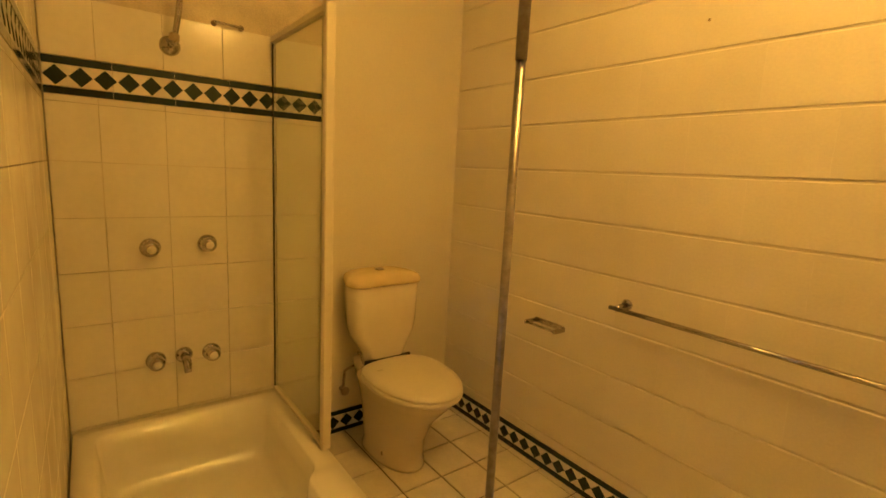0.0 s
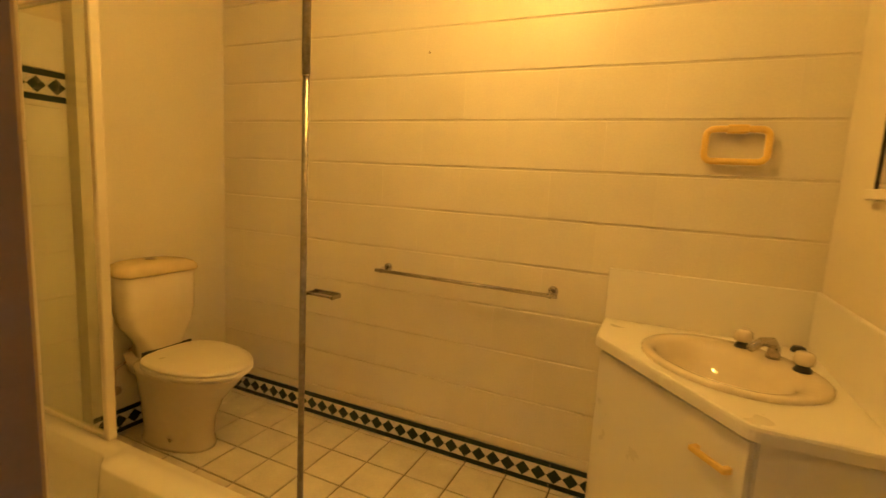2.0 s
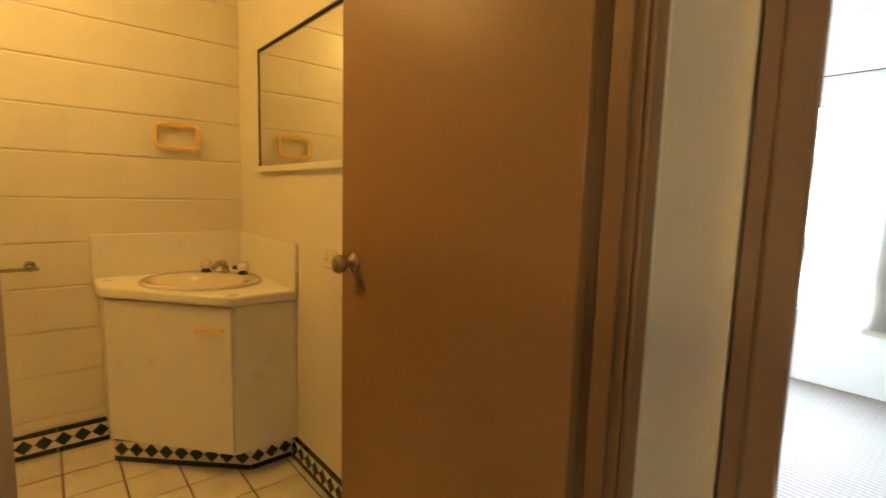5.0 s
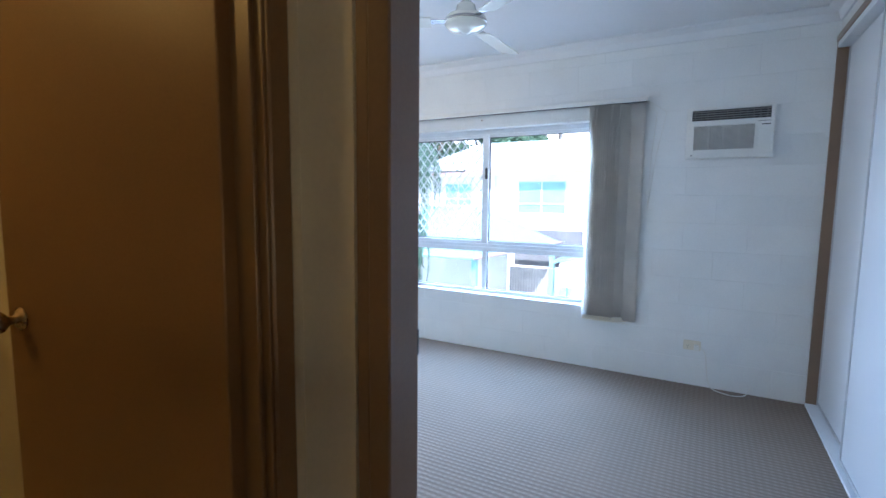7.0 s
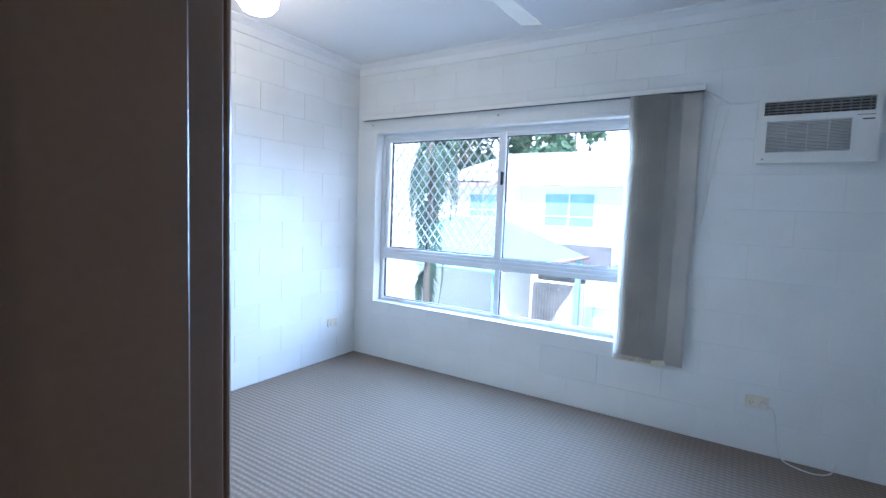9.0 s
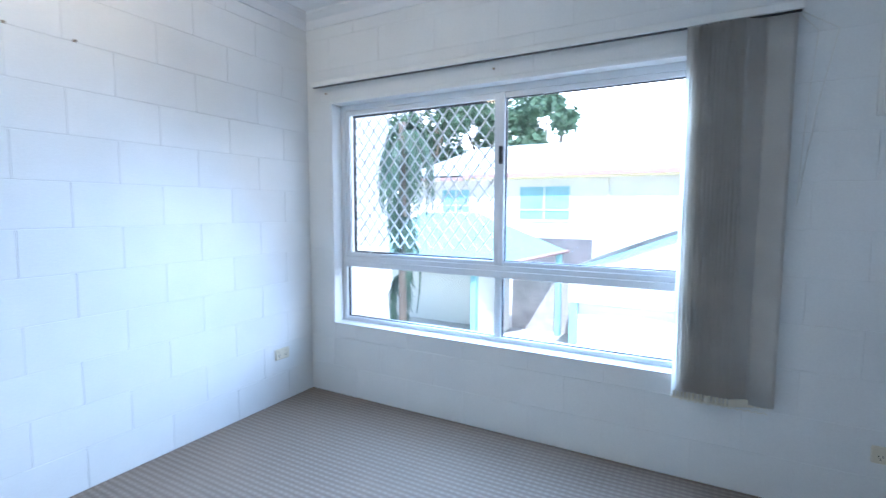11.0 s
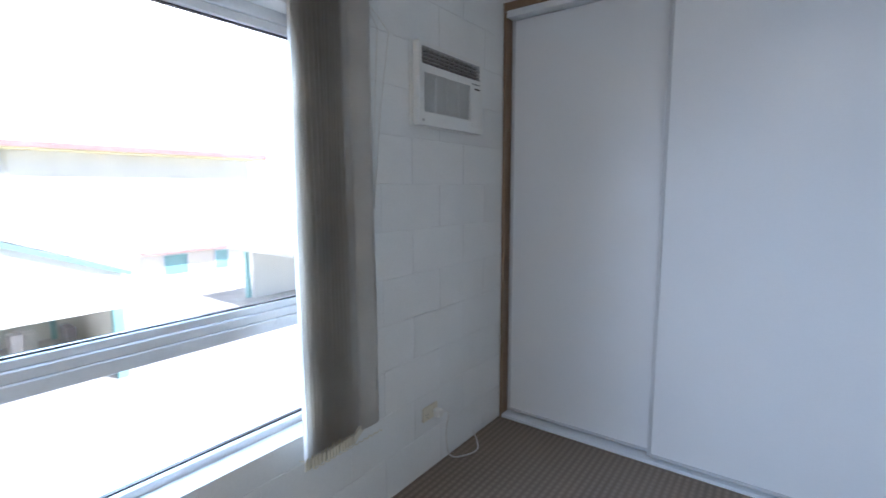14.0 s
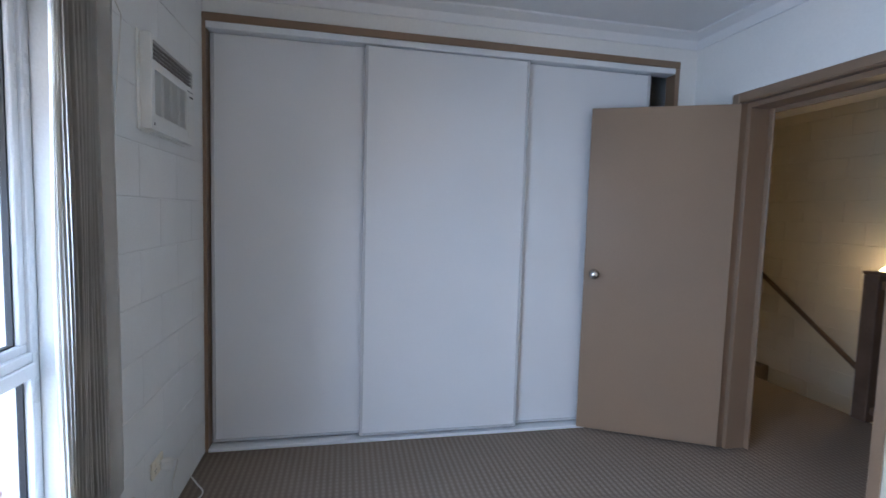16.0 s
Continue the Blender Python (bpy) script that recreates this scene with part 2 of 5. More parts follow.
def prism(points, z0, z1, bevel=0.0, seg=2):
    """An upright solid over a plan outline."""
    b = bmesh.new()
    low = [b.verts.new((x, y, z0)) for x, y in points]
    top = [b.verts.new((x, y, z1)) for x, y in points]
    b.faces.new(low[::-1])
    b.faces.new(top)
    for i in range(len(points)):
        j = (i + 1) % len(points)
        b.faces.new((low[i], low[j], top[j], top[i]))
    if bevel:
        bmesh.ops.bevel(b, geom=b.edges[:], offset=bevel, segments=seg, affect="EDGES", profile=0.6)
    return finish(b)


def loft(rings, caps=(True, True), smooth=True):
    b = bmesh.new()
    rows = [[b.verts.new(p) for p in ring] for ring in rings]
    n = len(rows[0])
    for r, s in zip(rows, rows[1:]):
        for i in range(n):
            b.faces.new((r[i], r[(i + 1) % n], s[(i + 1) % n], s[i]))
    if caps[0]:
        b.faces.new(rows[0][::-1])
    if caps[1]:
        b.faces.new(rows[-1])
    return finish(b, smooth)


def oval(cx, cy, z, a, b, n=32, power=2.0, turn=0.0):
    out = []
    for i in range(n):
        t = 2 * math.pi * i / n
        c, s = math.cos(t), math.sin(t)
        x = a * math.copysign(abs(c) ** (2 / power), c)
        y = b * math.copysign(abs(s) ** (2 / power), s)
        out.append((cx + x * math.cos(turn) - y * math.sin(turn), cy + x * math.sin(turn) + y * math.cos(turn), z))
    return out


def tube(points, radius, n=12, closed=False, smooth=True):
    """A round bar along a path; radius may be a list."""
    b = bmesh.new()
    pts = [Vector(p) for p in points]
    radii = radius if isinstance(radius, (list, tuple)) else [radius] * len(pts)
    rows, up = [], None
    for i, p in enumerate(pts):
        if closed:
            d = pts[(i + 1) % len(pts)] - pts[i - 1]
        else:
            d = pts[min(i + 1, len(pts) - 1)] - pts[max(i - 1, 0)]
        d.normalize()
        if up is None:
            up = d.orthogonal().normalized()
        up = (up - d * up.dot(d)).normalized()
        side = d.cross(up)
        rows.append([b.verts.new(p + radii[i] * (up * math.cos(2 * math.pi * k / n) + side * math.sin(2 * math.pi * k / n))) for k in range(n)])
    pairs = list(zip(rows, rows[1:])) + ([(rows[-1], rows[0])] if closed else [])
    for r, s in pairs:
        for k in range(n):
            b.faces.new((r[k], r[(k + 1) % n], s[(k + 1) % n], s[k]))
    if not closed:
        b.faces.new(rows[0][::-1])
        b.faces.new(rows[-1])
    return finish(b, smooth)


def lathe(profile, centre, axis=(0, 0, 1), n=24):
    """Turns (radius, height) pairs round an axis that starts at centre."""
    a = Vector(axis).normalized()
    u = a.orthogonal().normalized()
    v = a.cross(u)
    c = Vector(centre)
    rings = [[tuple(c + a * h + max(r, 1e-4) * (u * math.cos(2 * math.pi * k / n) + v * math.sin(2 * math.pi * k / n))) for k in range(n)] for r, h in profile]
    return loft(rings)


PIECES = {}


def piece_mesh(kind, w, h, d, edge, material):
    """A flat piece, its back at 0 and its face at d, with a rounded-off rim: 22 triangles."""
    key = (kind, round(w, 3), round(h, 3), d, edge, material.name)
    if key not in PIECES:
        b = bmesh.new()
        x, z, e = w / 2, h / 2, min(edge, w / 3, h / 3)
        f = 0.0 if kind == "flush_block" else 1.0
        rings = [[b.verts.new(p) for p in ((-x + i * f, y, -z + i), (x - i * f, y, -z + i), (x - i * f, y, z - i), (-x + i * f, y, z - i))] for i, y in ((0, 0), (0, -d + e), (e, -d))]
        for r, s in zip(rings, rings[1:]):
            for k in range(4):
                b.faces.new((r[k], r[(k + 1) % 4], s[(k + 1) % 4], s[k]))
        b.faces.new(rings[-1])
        finish(b)
        me = bpy.data.meshes.new(kind)
        b.to_mesh(me)
        b.free()
        me.materials.append(material)
        PIECES[key] = me
    return PIECES[key]


def piece(kind, parent, m, w, h, d, edge, material):
    ob = new(kind, piece_mesh(kind, w, h, d, edge, material))
    ob.parent = parent
    ob.matrix_basis = place_of(parent).inverted() @ m
    return ob


def wall_frame(origin, along):
    """The pose of a wall: its x runs along the wall, its face looks to -y, z is up."""
    a = Vector((*along, 0)).normalized()
    back = Vector((0, 0, 1)).cross(a)
    return Matrix.Translation(origin) @ Matrix((a, back, Vector((0, 0, 1)))).transposed().to_4x4()


def courses(parent, kind, frame_m, u0, u1, z0, z1, cw, ch, gx, gz, d, edge, material, shift=0.0, zshift=0.0, bond=0.5, holes=()):
    """Lays pieces in courses over a wall, cut round its openings (u0, u1, z0, z1)."""
    k = math.floor((z0 - zshift) / ch + 1e-6)
    while zshift + k * ch < z1 - 1e-4:
        lo, hi = max(z0, zshift + k * ch), min(z1, zshift + (k + 1) * ch)
        if hi - lo > 0.012:
            start = shift + (bond * cw if k % 2 else 0)
            i = math.floor((u0 - start) / cw)
            while start + i * cw < u1 - 1e-4:
                spans = [(max(u0, start + i * cw), min(u1, start + (i + 1) * cw), lo, hi)]
                for a, b, c, e in holes:
                    nxt = []
                    for s in spans:
                        if s[1] <= a or s[0] >= b or s[3] <= c or s[2] >= e:
                            nxt.append(s)
                            continue
                        if s[0] < a:
                            nxt.append((s[0], a, s[2], s[3]))
                        if s[1] > b:
                            nxt.append((b, s[1], s[2], s[3]))
                        m0, m1 = max(s[0], a), min(s[1], b)
                        if s[2] < c:
                            nxt.append((m0, m1, s[2], c))
                        if s[3] > e:
                            nxt.append((m0, m1, e, s[3]))
                    spans = nxt
                for s in spans:
                    w, h = s[1] - s[0] - gx, s[3] - s[2] - gz
                    if w > 0.01 and h > 0.01:
                        piece(kind, parent, frame_m @ Matrix.Translation(((s[0] + s[1]) / 2, 0, (s[2] + s[3]) / 2)), w, h, d, edge, material)
                i += 1
        k += 1


def cornice(name, path, z, size, material):
    """A cove along the top of walls: path of corners with the room on its left."""
    prof = [(0, -size), (0.012, -size), (0.016, -size * 0.86), (size * 0.35, -size * 0.45), (size * 0.86, -0.016), (size, -0.012), (size, 0)]
    bm = bmesh.new()
    pts = [Vector(p) for p in path]
    rows = []
    for i, p in enumerate(pts):
        a = (pts[i] - pts[i - 1]).normalized()
        c = (pts[(i + 1) % len(pts)] - pts[i]).normalized()
        n0, n1 = Vector((-a.y, a.x)), Vector((-c.y, c.x))
        mit = n0 + n1
        mit = mit / max(0.2, mit.dot(n0))
        rows.append([bm.verts.new((p.x + mit.x * q, p.y + mit.y * q, z + h)) for q, h in prof])
    for i in range(len(rows)):
        r, s = rows[i], rows[(i + 1) % len(rows)]
        for k in range(len(prof) - 1):
            bm.faces.new((r[k], s[k], s[k + 1], r[k + 1]))
    finish(bm)
    return tagged(link(name, bm, material), "white plaster cove cornice round the ceiling", "cornice", kind="structure")

# ---- the large structure ----
# Bathroom: north wall y 0, east wall x 0, toilet wall x -2.81, tap wall x -2.88, bath's side wall y -1.735.
# Hall: east of the stairwell, x -1.15 to 0.06. Bedroom: x 0.23 to 3.21, y -3.68 to 0.13.
H_BATH, H_BED = 2.45, 2.56
BED_W, BED_E, BED_N, BED_S = 0.23, 3.21, 0.13, -3.68
DOOR_H = 2.06


def wall(name, bm, material, label):
    return tagged(link(name, bm, material), label, "wall", kind="structure")


def merged(*boxes):
    bm = bmesh.new()
    for b in boxes:
        box(*b, bm=bm)
    return bm


# bathroom walls
wall_bath_north = wall("wall_bath_north", box(-3.0, 0.0, 0.006, 0.186, -0.1, H_BATH), JOINT_CREAM, "cream painted concrete block wall with raked joints")
wall("wall_bath_east", merged((0.0, 0.23, -2.18, 0.13, -0.1, H_BED), (0.06, 0.23, -2.42, -2.18, -0.1, H_BED)), CREAM, "smooth cream painted bathroom wall")
wall("wall_bath_west", box(-3.0, -2.81, -0.742, 0.006, -0.1, H_BATH), CREAM, "smooth cream painted wall behind the toilet")
wall_bath_taps = wall("wall_bath_taps", box(-3.0, -2.886, -1.745, -0.742, -0.1, H_BATH), GROUT, "bath end wall with cream tiles below cream paint")
wall_bath_side = wall("wall_bath_side", merged((-3.0, -0.99, -1.85, -1.745, -0.1, H_BATH)), CREAM, "tiled wall along the bath")
# this wall end takes the door trim's tan, darker than the cream walls
wall("wall_bath_passage", box(-0.99, -0.884, -2.18, -1.790, -0.1, H_BATH, 0.004), TRIM_TAN, "tan passage wall at the end of the bath wall")
wall("wall_bath_door", merged((-2.2, -0.92, -2.28, -2.18, -0.1, H_BED), (0.0, 0.06, -2.28, -2.18, -0.1, H_BED), (-0.92, 0.0, -2.28, -2.18, DOOR_H + 0.03, H_BED)), CREAM, "cream painted wall with the bathroom doorway")
tagged(link("ceiling_bath", box(-3.0, 0.0, -2.18, 0.186, H_BATH, H_BATH + 0.1), CEILING), "white plaster bathroom ceiling", "ceiling", kind="structure")
floor_bath = tagged(link("floor_bath", box(-3.0, 0.0, -2.23, 0.006, -0.1, -0.006), FLOOR_GROUT), "square cream floor tiles with dirty dark grout", "floor", kind="structure")

# hall and stairwell
wall("wall_hall_east", merged((0.06, 0.23, -5.8, -3.32, -0.1, H_BED), (0.06, 0.23, -3.32, -2.42, DOOR_H + 0.03, H_BED)), WHITE_WALL, "plain painted hall wall with the bedroom doorway")
wall_stair_west = wall("wall_stair_west", box(-2.28, -2.106, -5.8, -2.28, -2.8, H_BED), JOINT_CREAM, "painted concrete block wall beside the stairs")
wall("wall_hall_south", box(-2.28, 0.06, -5.95, -5.8, -2.8, H_BED), CREAM, "plain cream end wall of the hall")
wall("wall_stair_north", box(-2.28, -1.15, -2.28, -2.18, -2.8, -0.1), CREAM, "plain cream wall at the foot of the stairs")
wall("wall_stair_under", box(-1.20, -1.15, -5.0, -2.28, -2.8, -0.12), CREAM, "plain cream wall under the hall floor")
tagged(link("ceiling_hall", box(-2.28, 0.06, -5.95, -2.28, H_BED - 0.06, H_BED + 0.06), CEILING), "white plaster hall ceiling", "ceiling", kind="structure")
tagged(link("floor_hall", merged((-1.16, 0.06, -5.8, -2.23, -0.12, 0.0), (-2.106, -1.16, -5.8, -5.42, -0.12, 0.0)), CARPET), "brown ribbed carpet on the upstairs landing", "floor", kind="structure")
tagged(link("floor_stair_foot", box(-2.106, -1.15, -5.8, -2.28, -2.9, -2.8), CARPET), "carpet at the foot of the stairs", "floor", kind="structure")

# bedroom
WIN = (-2.43, -0.08, 0.50, 1.98)
floor_bed = tagged(link("floor_bed", box(0.06, BED_E + 0.006, -4.31, BED_N + 0.006, -0.1, 0.0), CARPET), "beige ribbed loop-pile carpet over the bedroom floor", "floor", kind="structure")
wall_bed_north = wall("wall_bed_north", box(BED_W, BED_E + 0.2, BED_N + 0.003, BED_N + 0.19, -0.1, H_BED), JOINT_WHITE, "white painted concrete block wall in stretcher bond")
wall_bed_east = wall("wall_bed_east", merged((BED_E + 0.0025, BED_E + 0.2, -4.36, WIN[0], -0.1, H_BED), (BED_E + 0.0025, BED_E + 0.2, WIN[1], BED_N + 0.003, -0.1, H_BED), (BED_E + 0.0025, BED_E + 0.2, WIN[0], WIN[1], -0.1, WIN[2]), (BED_E + 0.0025, BED_E + 0.2, WIN[0], WIN[1], WIN[3], H_BED)), JOINT_WHITE, "white painted block wall with the wide window")
wall("wall_closet_back", box(BED_W, BED_E + 0.2, -4.41, -4.31, -0.1, H_BED), WHITE_WALL, "plain white back wall inside the wardrobe")
wall("wall_closet_head", merged((BED_W, BED_E, -3.76, -3.68, 2.385, H_BED), (BED_W, 0.362, -3.76, -3.68, 0, 2.385)), WHITE_WALL, "white bulkhead above the sliding wardrobe doors")
tagged(link("ceiling_bed", box(0.06, BED_E + 0.2, -4.41, BED_N + 0.19, H_BED, H_BED + 0.1), CEILING), "flat white plaster bedroom ceiling", "ceiling", kind="structure")
cornice("cornice_bed", [(BED_W, BED_S), (BED_E, BED_S), (BED_E, BED_N), (BED_W, BED_N)], H_BED, 0.085, CEILING)


# ---- doors ----
def knob(parent, at, out, material, label):
    """A round door knob on a rose; out is the way it sticks out."""
    part("knob", lathe([(0.030, 0), (0.031, 0.004), (0.022, 0.010), (0.012, 0.014), (0.011, 0.026), (0.017, 0.032), (0.027, 0.042), (0.0285, 0.052), (0.024, 0.062), (0.012, 0.067), (0, 0.068)], at, out, 20), material, parent, label)


def door_leaf(name, hinge, free, width, z0, z1, material, label, knob_material):
    """A flush leaf from its hinge towards free, with a knob on both faces and two hinges."""
    h, f = Vector((*hinge, 0)), Vector((*free, 0))
    a = (f - h).normalized()
    out = Vector((-a.y, a.x, 0))
    door = thing(name, label, "door", (h.x, h.y, z0), kind="structure")
    m = Matrix.Translation(h) @ Matrix((a, out, Vector((0, 0, 1)))).transposed().to_4x4()
    b = box(0, width, -0.0175, 0.0175, z0, z1, 0.0025)
    b.transform(m)
    leaf = part("leaf", b, material, door)
    for s in (1, -1):
        knob(leaf, m @ Vector((width - 0.062, 0.0175 * s, 1.02)), out * s, knob_material, "aged metal door knob")
    b = box(width - 0.001, width + 0.0015, -0.011, 0.011, 0.985, 1.055)
    b.transform(m)
    part("latch_plate", b, CHROME, leaf, "small metal latch plate")
    for z in (z0 + 0.22, z1 - 0.22):
        part("hinge", tube([m @ Vector((-0.006, -0.02, z - 0.045)), m @ Vector((-0.006, -0.02, z + 0.045))], 0.006, 10), CHROME, leaf, "metal butt hinge")
    return door


def jamb_set(name, axis, plane0, plane1, u0, u1, top, label, stop_at, material, stop=0.011, inset=0.0):
    """Door lining with stops and architraves. axis: the way the opening runs; plane0, plane1: the wall's two faces."""
    fr = thing(name, label, "door frame", kind="structure")

    def bx(n, p0, p1, a, b, z0, z1, bev=0.002):
        dims = (a, b, p0, p1, z0, z1) if axis == "x" else (p0, p1, a, b, z0, z1)
        return part(n, box(*dims, bev), material, fr)

    t, w, d = 0.03, 0.055, 0.014
    bx("jamb", plane0 - 0.003, plane1 + 0.003, u0 - t, u0, 0, top)
    bx("jamb", plane0 - 0.003, plane1 + 0.003, u1, u1 + t, 0, top)
    bx("head", plane0 - 0.003, plane1 + 0.003, u0 - t, u1 + t, top, top + t)
    s0, s1 = stop_at
    bx("stop", s0, s1, u0, u0 + stop, 0, top - stop)
    bx("stop", s0, s1, u1 - stop, u1, 0, top - stop)
    bx("stop", s0, s1, u0, u1, top - stop, top)
    for f, g, i in ((plane0 - d, plane0 - 0.0035, inset), (plane1 + 0.0035, plane1 + d, 0.0)):
        bx("architrave", f, g, u0 - w + i, u0 - 0.004 + i, 0, top + w - i, 0.004)
        bx("architrave", f, g, u1 + 0.004 - i, u1 + w - i, 0, top + w - i, 0.004)
        bx("architrave", f, g, u0 - 0.003 + i, u1 + 0.003 - i, top + 0.004 - i, top + w - i, 0.004)
    return fr


jamb_set("door_frame_bath", "x", -2.28, -2.18, -0.89, -0.03, DOOR_H, "brown painted timber frame of the bathroom doorway", (-2.262, -2.222), TRIM_BROWN)
jamb_set("door_frame_bed", "y", 0.06, 0.23, -3.295, -2.458, DOOR_H, "tan painted timber frame of the bedroom doorway", (0.0575, 0.188), TRIM_TAN, 0.028, 0.060)
door_leaf("door_bath", (-0.045, -2.195), (-0.119, -1.40), 0.797, 0.012, 2.045, DOOR_BROWN, "plain brown painted flush door standing open", BRASS)
door_leaf("door_bed", (0.235, -3.288), (0.963, -3.672), 0.82, 0.015, 2.05, DOOR_TAN, "plain tan painted flush bedroom door standing open", CHROME)
strike = thing("strike_plate", "small metal strike plate let into the door jamb", "strike plate", (0.205, -2.458, 1.02), kind="structure")
part("plate", box(0.198, 0.2345, -2.4605, -2.457, 0.990, 1.050, 0.001), BLACK, strike)
part("slot", box(0.207, 0.219, -2.4615, -2.4585, 1.0, 1.04), BLACK, strike)

# ---- the bedroom window ----
WX = BED_E + 0.105
window_bed = thing("window_1", "white aluminium sliding window with lower fixed panes and a barred screen", "window", (WX, -1.15, 0.5), kind="structure")


def win_bar(name, y0, y1, z0, z1, x0=0.0, x1=0.05, material=ALU, bev=0.003):
    return part(name, box(WX + x0, WX + x1, y0, y1, z0, z1, bev), material, window_bed)


win_bar("window_frame", WIN[0], WIN[0] + 0.035, WIN[2], WIN[3], -0.01, 0.06)
win_bar("window_frame", WIN[1] - 0.035, WIN[1], WIN[2], WIN[3], -0.01, 0.06)
win_bar("window_frame", WIN[0] + 0.035, WIN[1] - 0.035, WIN[3] - 0.04, WIN[3], -0.01, 0.06)
win_bar("window_frame", WIN[0] + 0.035, WIN[1] - 0.035, WIN[2], WIN[2] + 0.03, -0.01, 0.06)
win_bar("transom", WIN[0] + 0.035, WIN[1] - 0.035, 0.885, 0.925, -0.02, 0.055)
win_bar("transom", WIN[0] + 0.035, WIN[1] - 0.035, 0.925, 0.955, -0.012, 0.05)
win_bar("mullion", -1.265, -1.225, WIN[2] + 0.03, 0.885, -0.004, 0.05)
win_bar("sash_stile", -1.275, -1.245, 0.955, WIN[3] - 0.04, -0.01, 0.02)
win_bar("sash_stile", -1.245, -1.210, 0.955, WIN[3] - 0.04, 0.0, 0.045)
for y0, y1 in ((-2.395, -1.275), (-1.210, -0.115)):
    win_bar("sash_rail", y0, y1, WIN[3] - 0.07, WIN[3] - 0.04, 0.0, 0.03)
    win_bar("sash_rail", y0, y1, 0.955, 0.980, 0.0, 0.03)
win_bar("sash_stile", -0.145, -0.115, 0.98, WIN[3] - 0.07, 0.0, 0.03)
win_bar("sash_stile", -2.395, -2.365, 0.98, WIN[3] - 0.07, 0.0, 0.03)
for y0, y1, z0, z1 in ((-2.395, -1.265, 0.53, 0.885), (-1.225, -0.115, 0.53, 0.885), (-2.365, -1.275, 0.98, 1.91), (-1.210, -0.145, 0.98, 1.91)):
    p = part("pane", box(WX + 0.018, WX + 0.022, y0, y1, z0, z1), PANE, window_bed, "clear window glass")
    p.visible_shadow = False
for y0, y1, z0, z1 in ((-2.395, -1.265, 0.53, 0.885), (-1.225, -0.115, 0.53, 0.885), (-2.365, -1.275, 0.98, 1.91)):
    for a in ((y0, y0 + 0.007, z0, z1), (y1 - 0.007, y1, z0, z1), (y0 + 0.007, y1 - 0.007, z0, z0 + 0.005), (y0 + 0.007, y1 - 0.007, z1 - 0.005, z1)):
        win_bar("glazing_seal", *a, 0.012, 0.028, SEAL, 0)
latch = win_bar("latch", -1.270, -1.248, 1.54, 1.64, -0.03, -0.008, BLACK, 0.004)
# sloping painted sill and lining
part("window_sill", box(BED_E - 0.004, WX - 0.012, WIN[0], WIN[1], WIN[2] - 0.004, WIN[2] + 0.004, 0.002), BLOCK_WHITE, window_bed)
part("reveal", box(BED_E + 0.002, WX - 0.012, WIN[1] - 0.004, WIN[1] + 0.004, WIN[2] + 0.004, WIN[3], 0.001), BLOCK_WHITE, window_bed)
part("reveal", box(BED_E + 0.002, WX - 0.012, WIN[0] - 0.004, WIN[0] + 0.004, WIN[2] + 0.004, WIN[3], 0.001), BLOCK_WHITE, window_bed)
part("reveal", box(BED_E + 0.002, WX - 0.012, WIN[0], WIN[1], WIN[3] - 0.004, WIN[3] + 0.004, 0.001), BLOCK_WHITE, window_bed)

# barred diamond screen over the sliding half
screen = thing("security_screen", "grey diamond-mesh security screen in a black-edged frame", "window screen", (WX + 0.05, -0.6, 0.97))
SY0, SY1, SZ0, SZ1 = -1.209, -0.134, 0.972, 1.920
for a in ((SY0, SY1, SZ0, SZ0 + 0.016), (SY0, SY1, SZ1 - 0.016, SZ1), (SY0, SY0 + 0.016, SZ0 + 0.016, SZ1 - 0.016), (SY1 - 0.016, SY1, SZ0 + 0.016, SZ1 - 0.016)):
    part("frame", box(WX + 0.05, WX + 0.068, *a, 0.002), SEAL, screen, "black screen edge")
bm = bmesh.new()
DY, DZ = 0.082, 0.104
for j in range(int((SY1 - SY0) / DY * 2) + 2):
    for k in range(int((SZ1 - SZ0) / DZ) + 1):
        y, z = SY0 + j * DY / 2, SZ0 + k * DZ + (DZ / 2 if j % 2 else 0)
        for s in (1, -1):
            y1, z1 = y + DY / 2, z + s * DZ / 2
            if SY0 < y1 < SY1 and SZ0 < z < SZ1 and SZ0 < z1 < SZ1:
                d = Vector((0, y1 - y, z1 - z))
                n = Vector((0, -d.z, d.y)).normalized() * 0.0032
                vs = []
                for x in (WX + 0.054, WX + 0.062):
                    for q in (Vector((x, y, z)) - n, Vector((x, y1, z1)) - n, Vector((x, y1, z1)) + n, Vector((x, y, z)) + n):
                        vs.append(bm.verts.new(q))
                bm.faces.new(vs[:4])
                bm.faces.new(vs[4:][::-1])
                bm.faces.new((vs[0], vs[4], vs[5], vs[1]))
                bm.faces.new((vs[3], vs[2], vs[6], vs[7]))
tagged(part("mesh", finish(bm), GRILLE, screen), kind="stuff")

# ---- bathroom things ----
# bath
bath = thing("bathtub", "low white enamelled bath with a wide rim and a plug hole", "bathtub", (-2.07, -1.35, 0))
outer = [(-2.872, -1.733), (-1.285, -1.733), (-1.285, -0.955), (-2.872, -0.955)]
inner = [(-2.80, -1.665), (-1.40, -1.665), (-1.40, -1.085), (-2.14, -1.085), (-2.19, -1.035), (-2.80, -1.035)]


